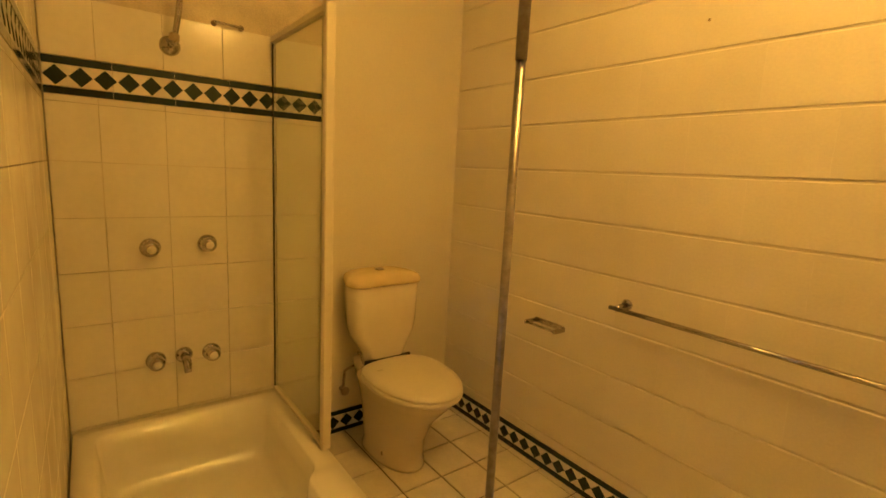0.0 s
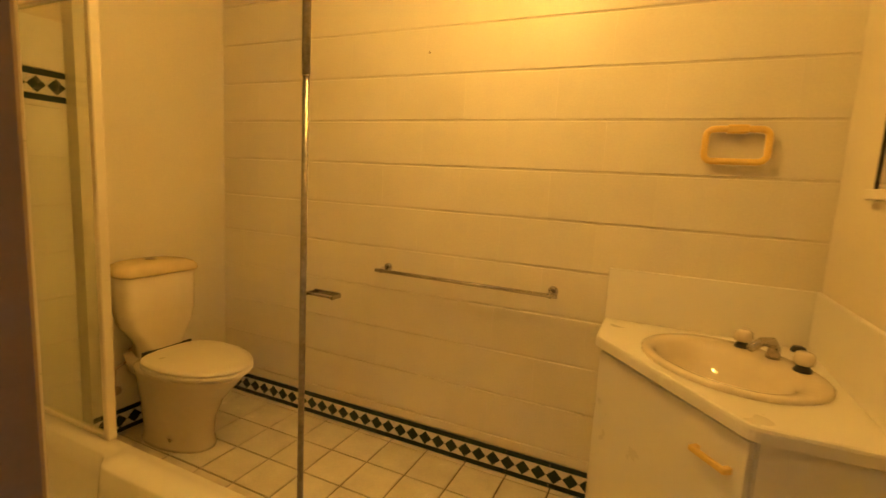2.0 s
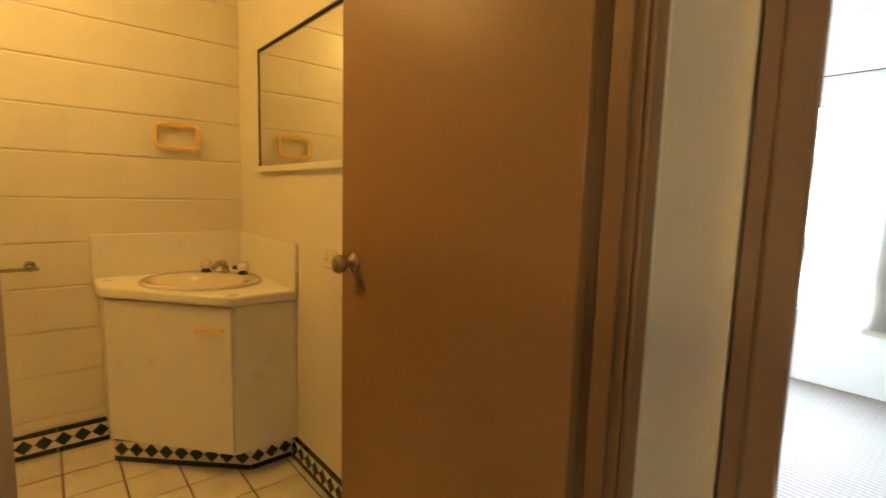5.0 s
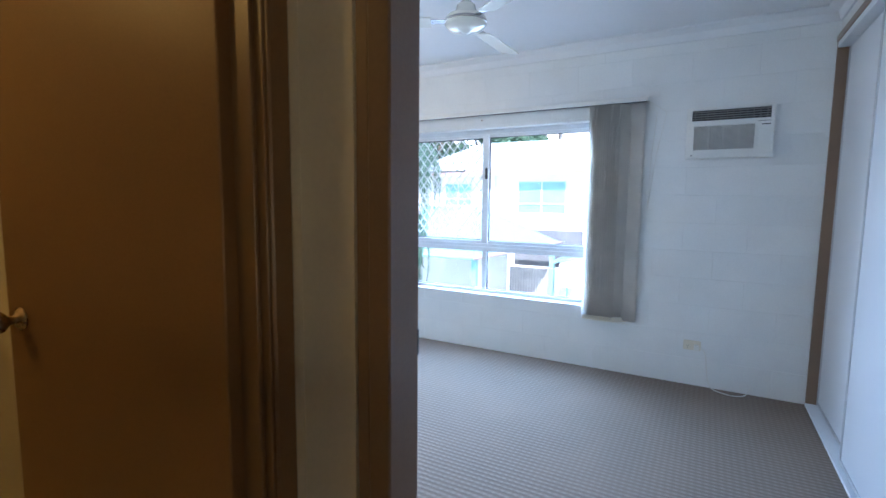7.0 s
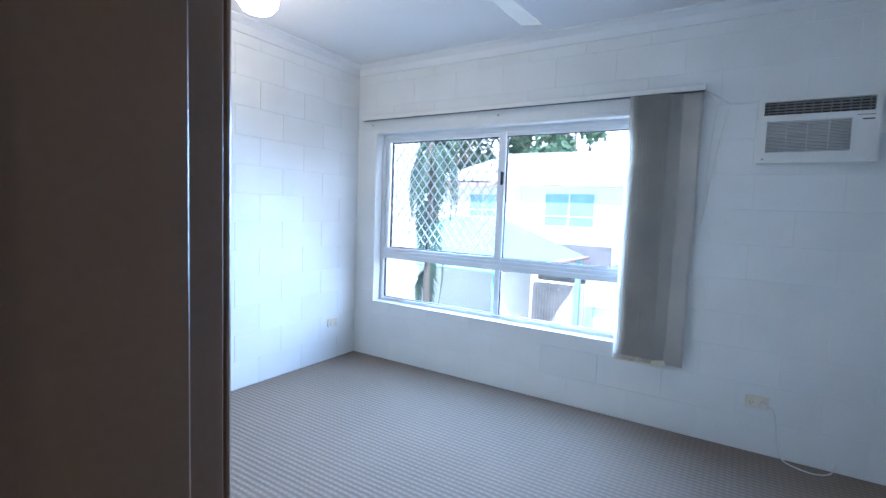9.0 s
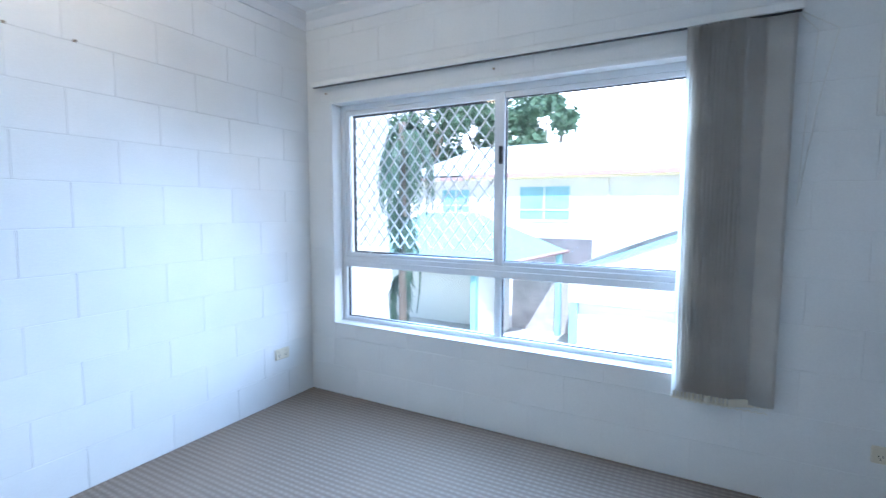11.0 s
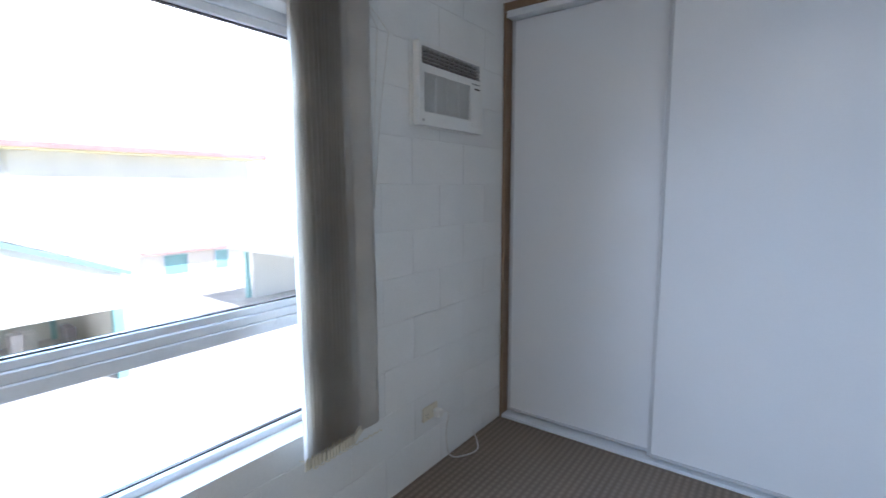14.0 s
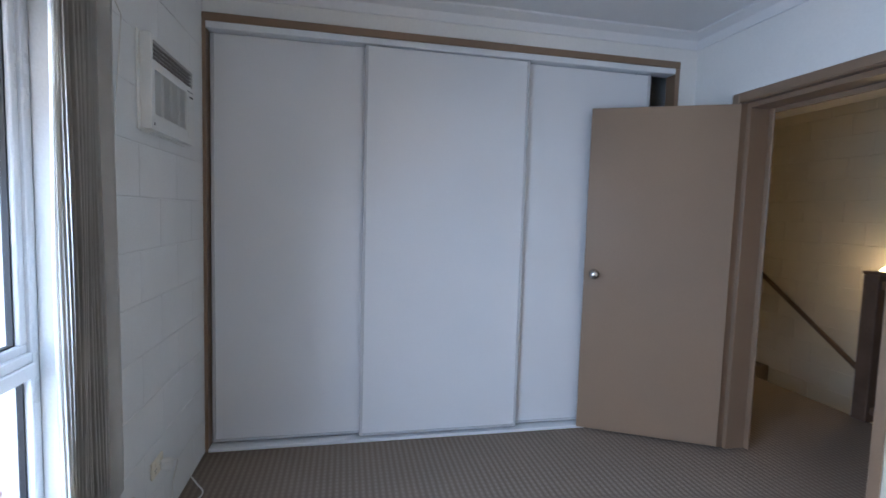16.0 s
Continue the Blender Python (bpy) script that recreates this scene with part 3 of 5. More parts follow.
def rounded(points, r, z, n=5):
    out = []
    for i, p in enumerate(points):
        a, b, c = Vector(points[i - 1]), Vector(p), Vector(points[(i + 1) % len(points)])
        d0, d1 = (a - b).normalized(), (c - b).normalized()
        q = min(r, (a - b).length * 0.45, (c - b).length * 0.45)
        s, e = b + d0 * q, b + d1 * q
        for k in range(n):
            t = k / (n - 1)
            out.append((*((1 - t) ** 2 * s + 2 * t * (1 - t) * b + t * t * e), z))
    return out


def shrink(ring, f, z, about):
    return [(about[0] + (x - about[0]) * f[0], about[1] + (y - about[1]) * f[1], z) for x, y, _ in ring]


ro = rounded([outer[0], outer[1], outer[2], (-2.14, -0.955), (-2.19, -0.955), outer[3]], 0.02, 0.29)
ri = rounded(inner, 0.06, 0.29)
mid = (-2.10, -1.36)
rings = [shrink(ro, (1, 1), 0.0, mid), shrink(ro, (1, 1), 0.262, mid), shrink(ro, (0.998, 0.996), 0.282, mid), shrink(ro, (0.993, 0.988), 0.29, mid), shrink(ri, (1.008, 1.015), 0.29, mid), shrink(ri, (0.995, 0.99), 0.283, mid), shrink(ri, (0.975, 0.955), 0.21, mid), shrink(ri, (0.945, 0.90), 0.075, mid), shrink(ri, (0.90, 0.82), 0.04, mid), shrink(ri, (0.6, 0.5), 0.034, mid)]
part("tub", loft(rings, (False, True)), ENAMEL, bath)
part("drain", lathe([(0.0, 0.0), (0.032, 0.0), (0.034, 0.002), (0.028, 0.004), (0.022, 0.003), (0, 0.003)], (-2.55, -1.36, 0.038)), CHROME, bath, "dark metal plug hole")
part("drain_hole", lathe([(0.021, 0.0), (0.021, 0.002), (0, 0.002)], (-2.55, -1.36, 0.0405)), BLACK, bath)

# shower screen: fixed glass in a white frame at the tap end
scr = thing("shower_screen", "fixed glass shower panel in a white painted metal frame", "shower screen", (-2.57, -0.968, 0.29))
part("glass_panel", box(-2.868, -2.29, -0.971, -0.965, 0.305, 1.845), SCREEN_GLASS, scr, "clear greenish glass").visible_shadow = False
part("post", box(-2.290, -2.262, -0.984, -0.950, 0.2905, 1.865, 0.004), PLASTIC, scr, "white front post")
part("wall_channel", box(-2.876, -2.868, -0.971, -0.965, 0.2905, 1.865, 0.001), DARK_GAP, scr, "dark wall channel")
part("top_rail", box(-2.86, -2.29, -0.982, -0.954, 1.84, 1.865, 0.003), PLASTIC, scr)
part("bottom_rail", box(-2.86, -2.29, -0.98, -0.956, 0.2905, 0.305, 0.003), PLASTIC, scr)

# curtain pole
pole = thing("shower_curtain_pole", "worn chrome pole standing on the bath rim", "pole", (-1.315, -1.040, 0.29))
part("lower_tube", tube([(-1.315, -1.040, 0.30), (-1.315, -1.040, 1.53)], 0.0082, 16), POLE_METAL, pole)
part("upper_tube", tube([(-1.315, -1.040, 1.53), (-1.315, -1.040, H_BATH)], 0.0100, 16), POLE_METAL, pole)
part("foot", lathe([(0.03, 0), (0.03, 0.004), (0.016, 0.014), (0.0098, 0.016)], (-1.315, -1.040, 0.29)), POLE_METAL, pole)


# taps on the tiled wall
def wall_tap(at, label, parent_name="shower_tap"):
    tp = thing(parent_name, label, "tap", at)
    part("flange", lathe([(0.037, 0), (0.037, 0.004), (0.030, 0.014), (0.020, 0.018)], at, (1, 0, 0)), CHROME, tp)
    part("handle", lathe([(0.018, 0.018), (0.030, 0.022), (0.032, 0.03), (0.029, 0.05), (0.023, 0.058), (0.016, 0.058)], at, (1, 0, 0), 10), CHROME, tp, "chrome tap handle")
    part("button", lathe([(0.017, 0.055), (0.016, 0.061), (0.010, 0.064), (0, 0.064)], at, (1, 0, 0)), ACRYLIC, tp, "pale round button")


for y, z in ((-1.448, 0.990), (-1.243, 0.998)):
    wall_tap((-2.875, y, z), "chrome shower tap with a clear handle on the tiled wall")
for y, z in ((-1.447, 0.522), (-1.240, 0.522)):
    wall_tap((-2.875, y, z), "chrome bath tap with a clear handle on the tiled wall", "bath_tap")
sp = thing("bath_spout", "short dark chrome bath spout on the tiled wall", "tap", (-2.875, -1.345, 0.528))
part("flange", lathe([(0.033, 0), (0.033, 0.005), (0.024, 0.016), (0.016, 0.02)], (-2.875, -1.345, 0.528), (1, 0, 0)), CHROME, sp)
part("outlet", tube([(-2.86, -1.345, 0.528), (-2.81, -1.345, 0.525), (-2.785, -1.345, 0.512), (-2.775, -1.345, 0.485)], [0.016, 0.017, 0.016, 0.013], 14), CHROME, sp)
sh = thing("shower", "chrome shower arm and rose high on the tiled wall", "shower", (-2.875, -1.352, 1.76))
part("flange", lathe([(0.036, 0), (0.036, 0.005), (0.026, 0.016), (0.014, 0.022)], (-2.875, -1.352, 1.76), (1, 0, 0)), CHROME, sh)
part("arm", tube([(-2.86, -1.352, 1.76), (-2.815, -1.350, 1.762), (-2.80, -1.345, 1.775), (-2.797, -1.33, 1.86), (-2.78, -1.32, 1.96), (-2.72, -1.32, 2.02)], 0.0105, 12), CHROME, sh)
part("joint_nut", lathe([(0.012, 0), (0.018, 0.004), (0.018, 0.026), (0.012, 0.03)], (-2.801, -1.347, 1.765), (0.05, 0.1, 1), 8), BRASS, sh)
part("rose", lathe([(0.012, 0), (0.02, 0.02), (0.036, 0.05), (0.036, 0.058), (0, 0.058)], (-2.725, -1.32, 2.018), (0.7, 0, -0.7)), CHROME, sh)
hk = thing("wall_bracket", "small bare metal bracket on the tiles", "bracket", (-2.875, -1.15, 1.876))
part("bar", tube([(-2.85, -1.20, 1.878), (-2.85, -1.09, 1.872)], 0.005, 8), CHROME, hk)
for y in (-1.195, -1.095):
    part("screw", lathe([(0.012, 0), (0.012, 0.004), (0.006, 0.02), (0, 0.022)], (-2.875, y, 1.876), (1, 0, 0), 12), BRASS, hk)

# toilet
TY = -0.512
toilet = thing("toilet", "cream ceramic close-coupled toilet with its lid down", "toilet", (-2.5, TY, 0))


def d_ring(x_back, x_front, half, z, flat=0.75, n=36):
    """An egg outline: straight at the back, round at the front."""
    cx = x_back + (x_front - x_back) * 0.42
    out = []
    for i in range(n):
        t = 2 * math.pi * i / n
        c, s = math.cos(t), math.sin(t)
        if c >= 0:
            x = cx + (x_front - cx) * c
            y = half * s
        else:
            p = 2 / 3.2
            x = cx - (cx - x_back) * abs(c) ** p
            y = half * math.copysign(abs(s) ** p, s)
        out.append((x, TY + y, z))
    return out


part("pan", loft([d_ring(-2.70, -2.315, 0.118, 0.0), d_ring(-2.70, -2.315, 0.118, 0.015), d_ring(-2.69, -2.325, 0.110, 0.05), d_ring(-2.70, -2.315, 0.115, 0.14), d_ring(-2.69, -2.26, 0.138, 0.25), d_ring(-2.675, -2.175, 0.168, 0.34), d_ring(-2.67, -2.135, 0.184, 0.385), d_ring(-2.67, -2.128, 0.186, 0.400), d_ring(-2.67, -2.145, 0.174, 0.404)]), CERAMIC, toilet)
part("seat", loft([d_ring(-2.60, -2.112, 0.194, 0.405), d_ring(-2.60, -2.108, 0.196, 0.41), d_ring(-2.60, -2.110, 0.195, 0.422), d_ring(-2.60, -2.118, 0.190, 0.424)]), PLASTIC, toilet, "cream plastic seat")
part("lid", loft([d_ring(-2.60, -2.114, 0.192, 0.4255), d_ring(-2.60, -2.110, 0.195, 0.429), d_ring(-2.60, -2.114, 0.192, 0.440), d_ring(-2.59, -2.15, 0.165, 0.446), d_ring(-2.57, -2.25, 0.10, 0.448)]), PLASTIC, toilet, "closed cream plastic lid")
part("neck", loft([rounded([(-2.795, TY - 0.08), (-2.62, TY - 0.085), (-2.62, TY + 0.085), (-2.795, TY + 0.08)], 0.03, 0.30), rounded([(-2.80, TY - 0.10), (-2.60, TY - 0.105), (-2.60, TY + 0.105), (-2.80, TY + 0.10)], 0.03, 0.403)]), CERAMIC, toilet)
# black strip stands in for the shade in the gap behind the lid
part("hinge_gap", box(-2.606, -2.594, TY - 0.125, TY + 0.125, 0.405, 0.4495, 0.003), BLACK, toilet, "black strip for the shaded gap behind the lid")


def slab_ring(x0, x1, y0, y1, z, r=0.04):
    """A tank outline, narrower at the wall."""
    return rounded([(x0, y0 + 0.045), (x1 - 0.06, y0), (x1, y0 + 0.02), (x1, y1 - 0.02), (x1 - 0.06, y1), (x0, y1 - 0.045)], r, z, 5)


part("cistern", loft([slab_ring(-2.79, -2.60, TY - 0.105, TY + 0.105, 0.404), slab_ring(-2.79, -2.595, TY - 0.11, TY + 0.11, 0.46), slab_ring(-2.80, -2.60, TY - 0.13, TY + 0.13, 0.50), slab_ring(-2.805, -2.61, TY - 0.172, TY + 0.172, 0.56), slab_ring(-2.806, -2.612, TY - 0.183, TY + 0.183, 0.62), slab_ring(-2.806, -2.61, TY - 0.188, TY + 0.188, 0.80)]), CERAMIC, toilet)
part("cistern_lid", loft([slab_ring(-2.806, -2.602, TY - 0.194, TY + 0.194, 0.80), slab_ring(-2.807, -2.598, TY - 0.198, TY + 0.198, 0.808), slab_ring(-2.806, -2.60, TY - 0.196, TY + 0.196, 0.826), slab_ring(-2.803, -2.608, TY - 0.186, TY + 0.186, 0.840), slab_ring(-2.795, -2.63, TY - 0.160, TY + 0.160, 0.851), slab_ring(-2.78, -2.66, TY - 0.10, TY + 0.10, 0.857)]), AGED_LID, toilet, "domed yellowed plastic cistern lid")
part("flush_button", lathe([(0.024, 0), (0.024, 0.004), (0.018, 0.007), (0, 0.007)], (-2.71, TY, 0.857)), CHROME, toilet)
for y in (TY - 0.104, TY + 0.104):
    part("bolt_cap", lathe([(0.009, 0), (0.009, 0.004), (0, 0.006)], (-2.45, y - 0.001 * math.copysign(1, y - TY), 0.055), (0, math.copysign(1, y - TY), 0), 12), BRASS, toilet)
vv = thing("water_valve", "old brass stop valve and bent supply pipe", "valve", (-2.81, -0.66, 0.24))
part("body", tube([(-2.81, -0.655, 0.235), (-2.775, -0.655, 0.235)], 0.014, 12), BRASS, vv)
part("wheel", lathe([(0.0, 0), (0.022, 0.002), (0.024, 0.01), (0.018, 0.018), (0, 0.02)], (-2.775, -0.655, 0.235), (1, 0, 0), 8), BRASS, vv)
part("pipe", tube([(-2.785, -0.655, 0.235), (-2.785, -0.655, 0.29), (-2.785, -0.65, 0.335), (-2.785, -0.62, 0.35), (-2.785, -0.59, 0.355), (-2.785, -0.575, 0.38), (-2.785, -0.575, 0.42)], 0.007, 10), BRASS, vv)

# paper holder, towel rail, towel ring
ph = thing("toilet_paper_holder", "empty chrome toilet paper holder on the block wall", "paper holder", (-2.05, 0, 0.69))
for x in (-2.14, -1.975):
    part("bracket", box(x - 0.006, x + 0.006, -0.075, 0.0, 0.68, 0.70, 0.003), CHROME, ph)
part("bar", tube([(-2.14, -0.066, 0.69), (-1.975, -0.066, 0.69)], 0.006, 10), CHROME, ph)
part("back_plate", box(-2.14, -1.975, -0.010, -0.0005, 0.682, 0.706, 0.003), CHROME, ph)
tr = thing("towel_rail", "long chrome towel rail on the block wall", "towel rail", (-1.29, 0, 0.87))
part("rail", tube([(-1.725, -0.068, 0.868), (-0.862, -0.068, 0.868)], 0.0085, 14), CHROME, tr)
for x in (-1.695, -0.892):
    part("rose", lathe([(0.021, 0), (0.021, 0.004), (0.012, 0.008)], (x, 0, 0.875), (0, -1, 0)), CHROME, tr)
    part("bracket", tube([(x, -0.004, 0.875), (x, -0.05, 0.875), (x, -0.07, 0.868)], [0.010, 0.009, 0.013], 12), CHROME, tr)
rg = thing("towel_ring", "square yellowed plastic towel ring on the block wall", "towel ring", (-0.315, 0, 1.475))
RX0, RX1, RZ0, RZ1 = -0.405, -0.215, 1.425, 1.535
part("ring", tube([(x, -0.028, z) for x, z, _ in rounded([(RX0, RZ0), (RX1, RZ0), (RX1, RZ1), (RX0, RZ1)], 0.03, 0, 6)], 0.0115, 12, True), YELLOW_PLASTIC, rg)
part("mount", box(-0.345, -0.275, -0.04, -0.0005, 1.520, 1.55, 0.006), YELLOW_PLASTIC, rg)
mk = thing("old_screw_plug", "old brown screw plug in the block wall", "screw", (-1.526, 0, 1.865))
part("plug", lathe([(0.005, 0), (0.005, 0.002), (0.002, 0.008), (0, 0.008)], (-1.526, 0, 1.865), (0, -1, 0), 10), BRASS, mk)

# vanity
vanity = thing("vanity_cabinet", "cream laminate corner vanity cabinet with one door", "cabinet", (-0.3, -0.3, 0.115))
FL, FR = Vector((-0.652, -0.255)), Vector((-0.262, -0.728))
part("body", prism([(-0.652, -0.001), (-0.652, -0.255), (-0.262, -0.728), (-0.001, -0.728), (-0.001, -0.001)], 0.118, 0.690), LAMINATE, vanity)
along = (FR - FL).normalized()
outw = Vector((along.y, -along.x))
if outw.y > 0:
    outw = -outw


def on_front(u0, u1, z0, z1, d0, d1, bevel=0.002):
    q = [FL + along * u0 + outw * d0, FL + along * u1 + outw * d0, FL + along * u1 + outw * d1, FL + along * u0 + outw * d1]
    return prism([tuple(p) for p in q], z0, z1, bevel)


width = (FR - FL).length
part("top_rail", on_front(0.0, width, 0.6905, 0.765, -0.018, 0.0, 0.0), LAMINATE, vanity)
part("top_rail", box(-0.652, -0.634, -0.252, -0.001, 0.6905, 0.765), LAMINATE, vanity)
part("top_rail", box(-0.262, -0.001, -0.728, -0.710, 0.6905, 0.765), LAMINATE, vanity)
vdoor = part("door", on_front(0.012, width - 0.004, 0.125, 0.750, 0.001, 0.018), LAMINATE, vanity)
hh = width - 0.150
part("handle", on_front(hh, hh + 0.115, 0.650, 0.666, 0.03, 0.044, 0.005), YELLOW_PLASTIC, vdoor, "yellowed plastic bar handle")
for u in (hh, hh + 0.099):
    part("handle_foot", on_front(u, u + 0.016, 0.650, 0.666, 0.016, 0.034, 0.003), YELLOW_PLASTIC, vdoor)
part("side_panel", prism([(-0.258, -0.729), (-0.001, -0.729), (-0.001, -0.735), (-0.258, -0.735)], 0.12, 0.755, 0.001), LAMINATE, vanity)
plinth = thing("vanity_plinth", "vanity plinth faced with diamond border tiles", "plinth", (-0.3, -0.3, 0))
part("base", prism([(-0.640, -0.001), (-0.640, -0.235), (-0.19, -0.672), (-0.001, -0.672), (-0.001, -0.001)], 0, 0.1175), GROUT, plinth)
top = thing("benchtop", "cream laminate corner benchtop with an upstand", "benchtop", (-0.3, -0.3, 0.8))


def slab_with_hole(points, hole, z0, z1, r):
    """A slab with a rounded outer rim and a cut-out: points and hole are outlines seen from above."""
    b = bmesh.new()
    cx, cy = sum(p[0] for p in points) / len(points), sum(p[1] for p in points) / len(points)
    outline = [p[:2] for p in rounded(points, 0.02, 0.0, 4)]
    levels = []
    for z, i in ((z0, 0.0), (z1 - r, 0.0), (z1 - r * 0.3, r * 0.3), (z1, r)):
        levels.append([b.verts.new((x + (cx - x) / math.hypot(cx - x, cy - y) * i, y + (cy - y) / math.hypot(cx - x, cy - y) * i, z)) for x, y in outline])
    inner = [[b.verts.new((p[0], p[1], z)) for p in hole] for z in (z0, z1)]
    for ring in (levels, inner):
        for lo, hi in zip(ring, ring[1:]):
            for k in range(len(lo)):
                b.faces.new((lo[k], lo[(k + 1) % len(lo)], hi[(k + 1) % len(lo)], hi[k]))
    for a, c in ((levels[0], inner[0]), (levels[-1], inner[1])):
        es = []
        for ring in (a, c):
            for k in range(len(ring)):
                e = b.edges.get((ring[k], ring[(k + 1) % len(ring)]))
                es.append(e)
        bmesh.ops.triangle_fill(b, edges=es, use_beauty=True)
    return finish(b)


BT = math.atan2(along.y, along.x)
BC = (-0.288, -0.350)
part("top", slab_with_hole([(-0.678, -0.001), (-0.678, -0.275), (-0.283, -0.763), (-0.001, -0.757), (-0.001, -0.001)], oval(BC[0], BC[1], 0.8, 0.245, 0.203, 40, 2.1, BT), 0.766, 0.802, 0.010), LAMINATE, top)
part("upstand", box(-0.678, -0.001, -0.017, -0.0005, 0.8025, 1.003, 0.002), LAMINATE, top)
part("upstand", box(-0.017, -0.0005, -0.757, -0.018, 0.8025, 1.003, 0.002), LAMINATE, top)
basin = thing("wash_basin", "oval cream ceramic drop-in basin", "basin", (-0.30, -0.40, 0.80))


def bo(a, b, z):
    return oval(BC[0], BC[1], z, a, b, 40, 2.1, BT)


def bo2(a, b, z):
    return oval(BC[0] + outw.x * 0.032, BC[1] + outw.y * 0.032, z, a, b, 40, 2.1, BT)


part("bowl", loft([bo(0.262, 0.222, 0.8025), bo(0.263, 0.223, 0.812), bo(0.255, 0.215, 0.818), bo2(0.222, 0.160, 0.816), bo2(0.205, 0.145, 0.802), bo2(0.188, 0.130, 0.765), bo2(0.155, 0.105, 0.722), bo2(0.10, 0.07, 0.703), bo2(0.04, 0.03, 0.699)], (False, True)), CERAMIC, basin)
part("waste", lathe([(0.02, 0), (0.021, 0.002), (0.013, 0.003), (0, 0.002)], (BC[0] + outw.x * 0.032, BC[1] + outw.y * 0.032, 0.699)), CHROME, basin)
back = Vector((BC[0], BC[1])) - outw * 0.160


def basin_tap(p, label):
    tp = thing("basin_tap", label, "tap", (p.x, p.y, 0.817))
    part("base", lathe([(0.024, 0), (0.024, 0.006), (0.016, 0.016), (0.014, 0.02)], (p.x, p.y, 0.817)), BLACK, tp, "dark tap base")
    part("handle", lathe([(0.014, 0.018), (0.026, 0.022), (0.029, 0.032), (0.026, 0.052), (0.018, 0.058), (0, 0.058)], (p.x, p.y, 0.817), n=8), CERAMIC, tp, "clear faceted handle")


for s in (-1, 1):
    basin_tap(back + along * 0.102 * s, "basin tap with a clear handle and dark base")
bs = thing("basin_spout", "low curved chrome basin spout", "tap", (back.x, back.y, 0.817))
q0 = back - outw * 0.01
part("spout", tube([(q0.x, q0.y, 0.817), (q0.x, q0.y, 0.85), (q0.x + outw.x * 0.012, q0.y + outw.y * 0.012, 0.868), (q0.x + outw.x * 0.05, q0.y + outw.y * 0.05, 0.872), (q0.x + outw.x * 0.095, q0.y + outw.y * 0.095, 0.852)], [0.02, 0.017, 0.016, 0.014, 0.012], 14), CHROME, bs)
plug = thing("basin_plug", "black rubber basin plug lying on the benchtop", "plug", (-0.052, -0.062, 0.803))
part("plug", lathe([(0.022, 0), (0.024, 0.006), (0.018, 0.018), (0, 0.018)], (-0.052, -0.062, 0.8025)), BLACK, plug)

# mirror and socket on the east wall
mirror = thing("wall_mirror", "large wall mirror with a slim cream frame", "mirror", (0, -0.75, 1.33))
MY0, MY1, MZ0, MZ1 = -1.42, -0.318, 1.335, 1.885
part("mirror_glass", box(-0.008, -0.004, MY0 + 0.01, MY1 - 0.01, MZ0 + 0.01, MZ1 - 0.01), MIRROR, mirror)
part("ledge", box(-0.028, -0.0005, MY0, MY1 + 0.01, MZ0 - 0.02, MZ0 + 0.008, 0.003), PLASTIC, mirror)
part("edge", box(-0.012, -0.0005, MY1 - 0.012, MY1, MZ0 + 0.009, MZ1, 0.002), DARK_GAP, mirror)
part("edge", box(-0.012, -0.0005, MY0, MY0 + 0.012, MZ0 + 0.009, MZ1, 0.002), DARK_GAP, mirror)
part("edge", box(-0.012, -0.0005, MY0, MY1, MZ1 + 0.0005, MZ1 + 0.012, 0.002), DARK_GAP, mirror)

# ---- bedroom things ----
# sliding wardrobe
wr = thing("sliding_wardrobe", "built-in wardrobe with three plain white sliding doors", "wardrobe", (1.8, -3.680, 0))
CX0, CX1 = 0.362, BED_E
part("head_trim", box(CX0, CX1, -3.684, -3.660, 2.345, 2.388, 0.003), TRIM_TAN, wr, "tan painted trim")
part("top_track", box(CX0 + 0.03, CX1 - 0.018, -3.760, -3.665, 2.310, 2.345, 0.002), ALU, wr)
part("bottom_track", box(CX0 + 0.03, CX1 - 0.018, -3.760, -3.660, 0.0005, 0.019, 0.002), ALU, wr)
part("side_trim", box(CX1 - 0.018, CX1, -3.760, -3.664, 0.0005, 2.345, 0.002), TRIM_TAN, wr, "tan painted trim")
part("side_trim", box(CX0, CX0 + 0.03, -3.760, -3.664, 0.0005, 2.345, 0.002), TRIM_TAN, wr, "tan painted trim")
for x0, x1, y in ((2.335, 3.185, -3.732), (1.375, 2.362, -3.692), (0.53, 1.400, -3.732)):
    d = part("door_panel", box(x0 + 0.018, x1 - 0.018, y - 0.006, y + 0.006, 0.045, 2.305), ROBE, wr)
    for a in (x0, x1 - 0.018):
        part("stile", box(a, a + 0.018, y - 0.012, y + 0.012, 0.030, 2.306, 0.002), ROBE_EDGE, d)
    part("rail", box(x0 + 0.018, x1 - 0.018, y - 0.012, y + 0.012, 0.030, 0.045, 0.002), ROBE_EDGE, d)

# room air conditioner
ac = thing("air_conditioner", "white through-wall room air conditioner with louvres", "air conditioner", (BED_E, -3.12, 1.8))
AY0, AY1, AZ0, AZ1, AX = -3.372, -2.868, 1.655, 2.004, BED_E - 0.046
GY0, GY1, GZ0, GZ1 = -3.262, -2.902, 1.713, 1.878
OY0, OY1, OZ0, OZ1 = -3.348, -2.886, 1.912, 1.984
part("casing", box(AX + 0.030, BED_E - 0.0005, AY0 + 0.004, AY1 - 0.004, AZ0 + 0.004, AZ1 - 0.004, 0.003), AC_WHITE, ac)
part("surround", box(BED_E - 0.008, BED_E - 0.0008, AY0 - 0.004, AY1 + 0.016, AZ0 - 0.006, AZ1 + 0.006, 0.002), AC_WHITE, ac, "pale packing strip against the wall")
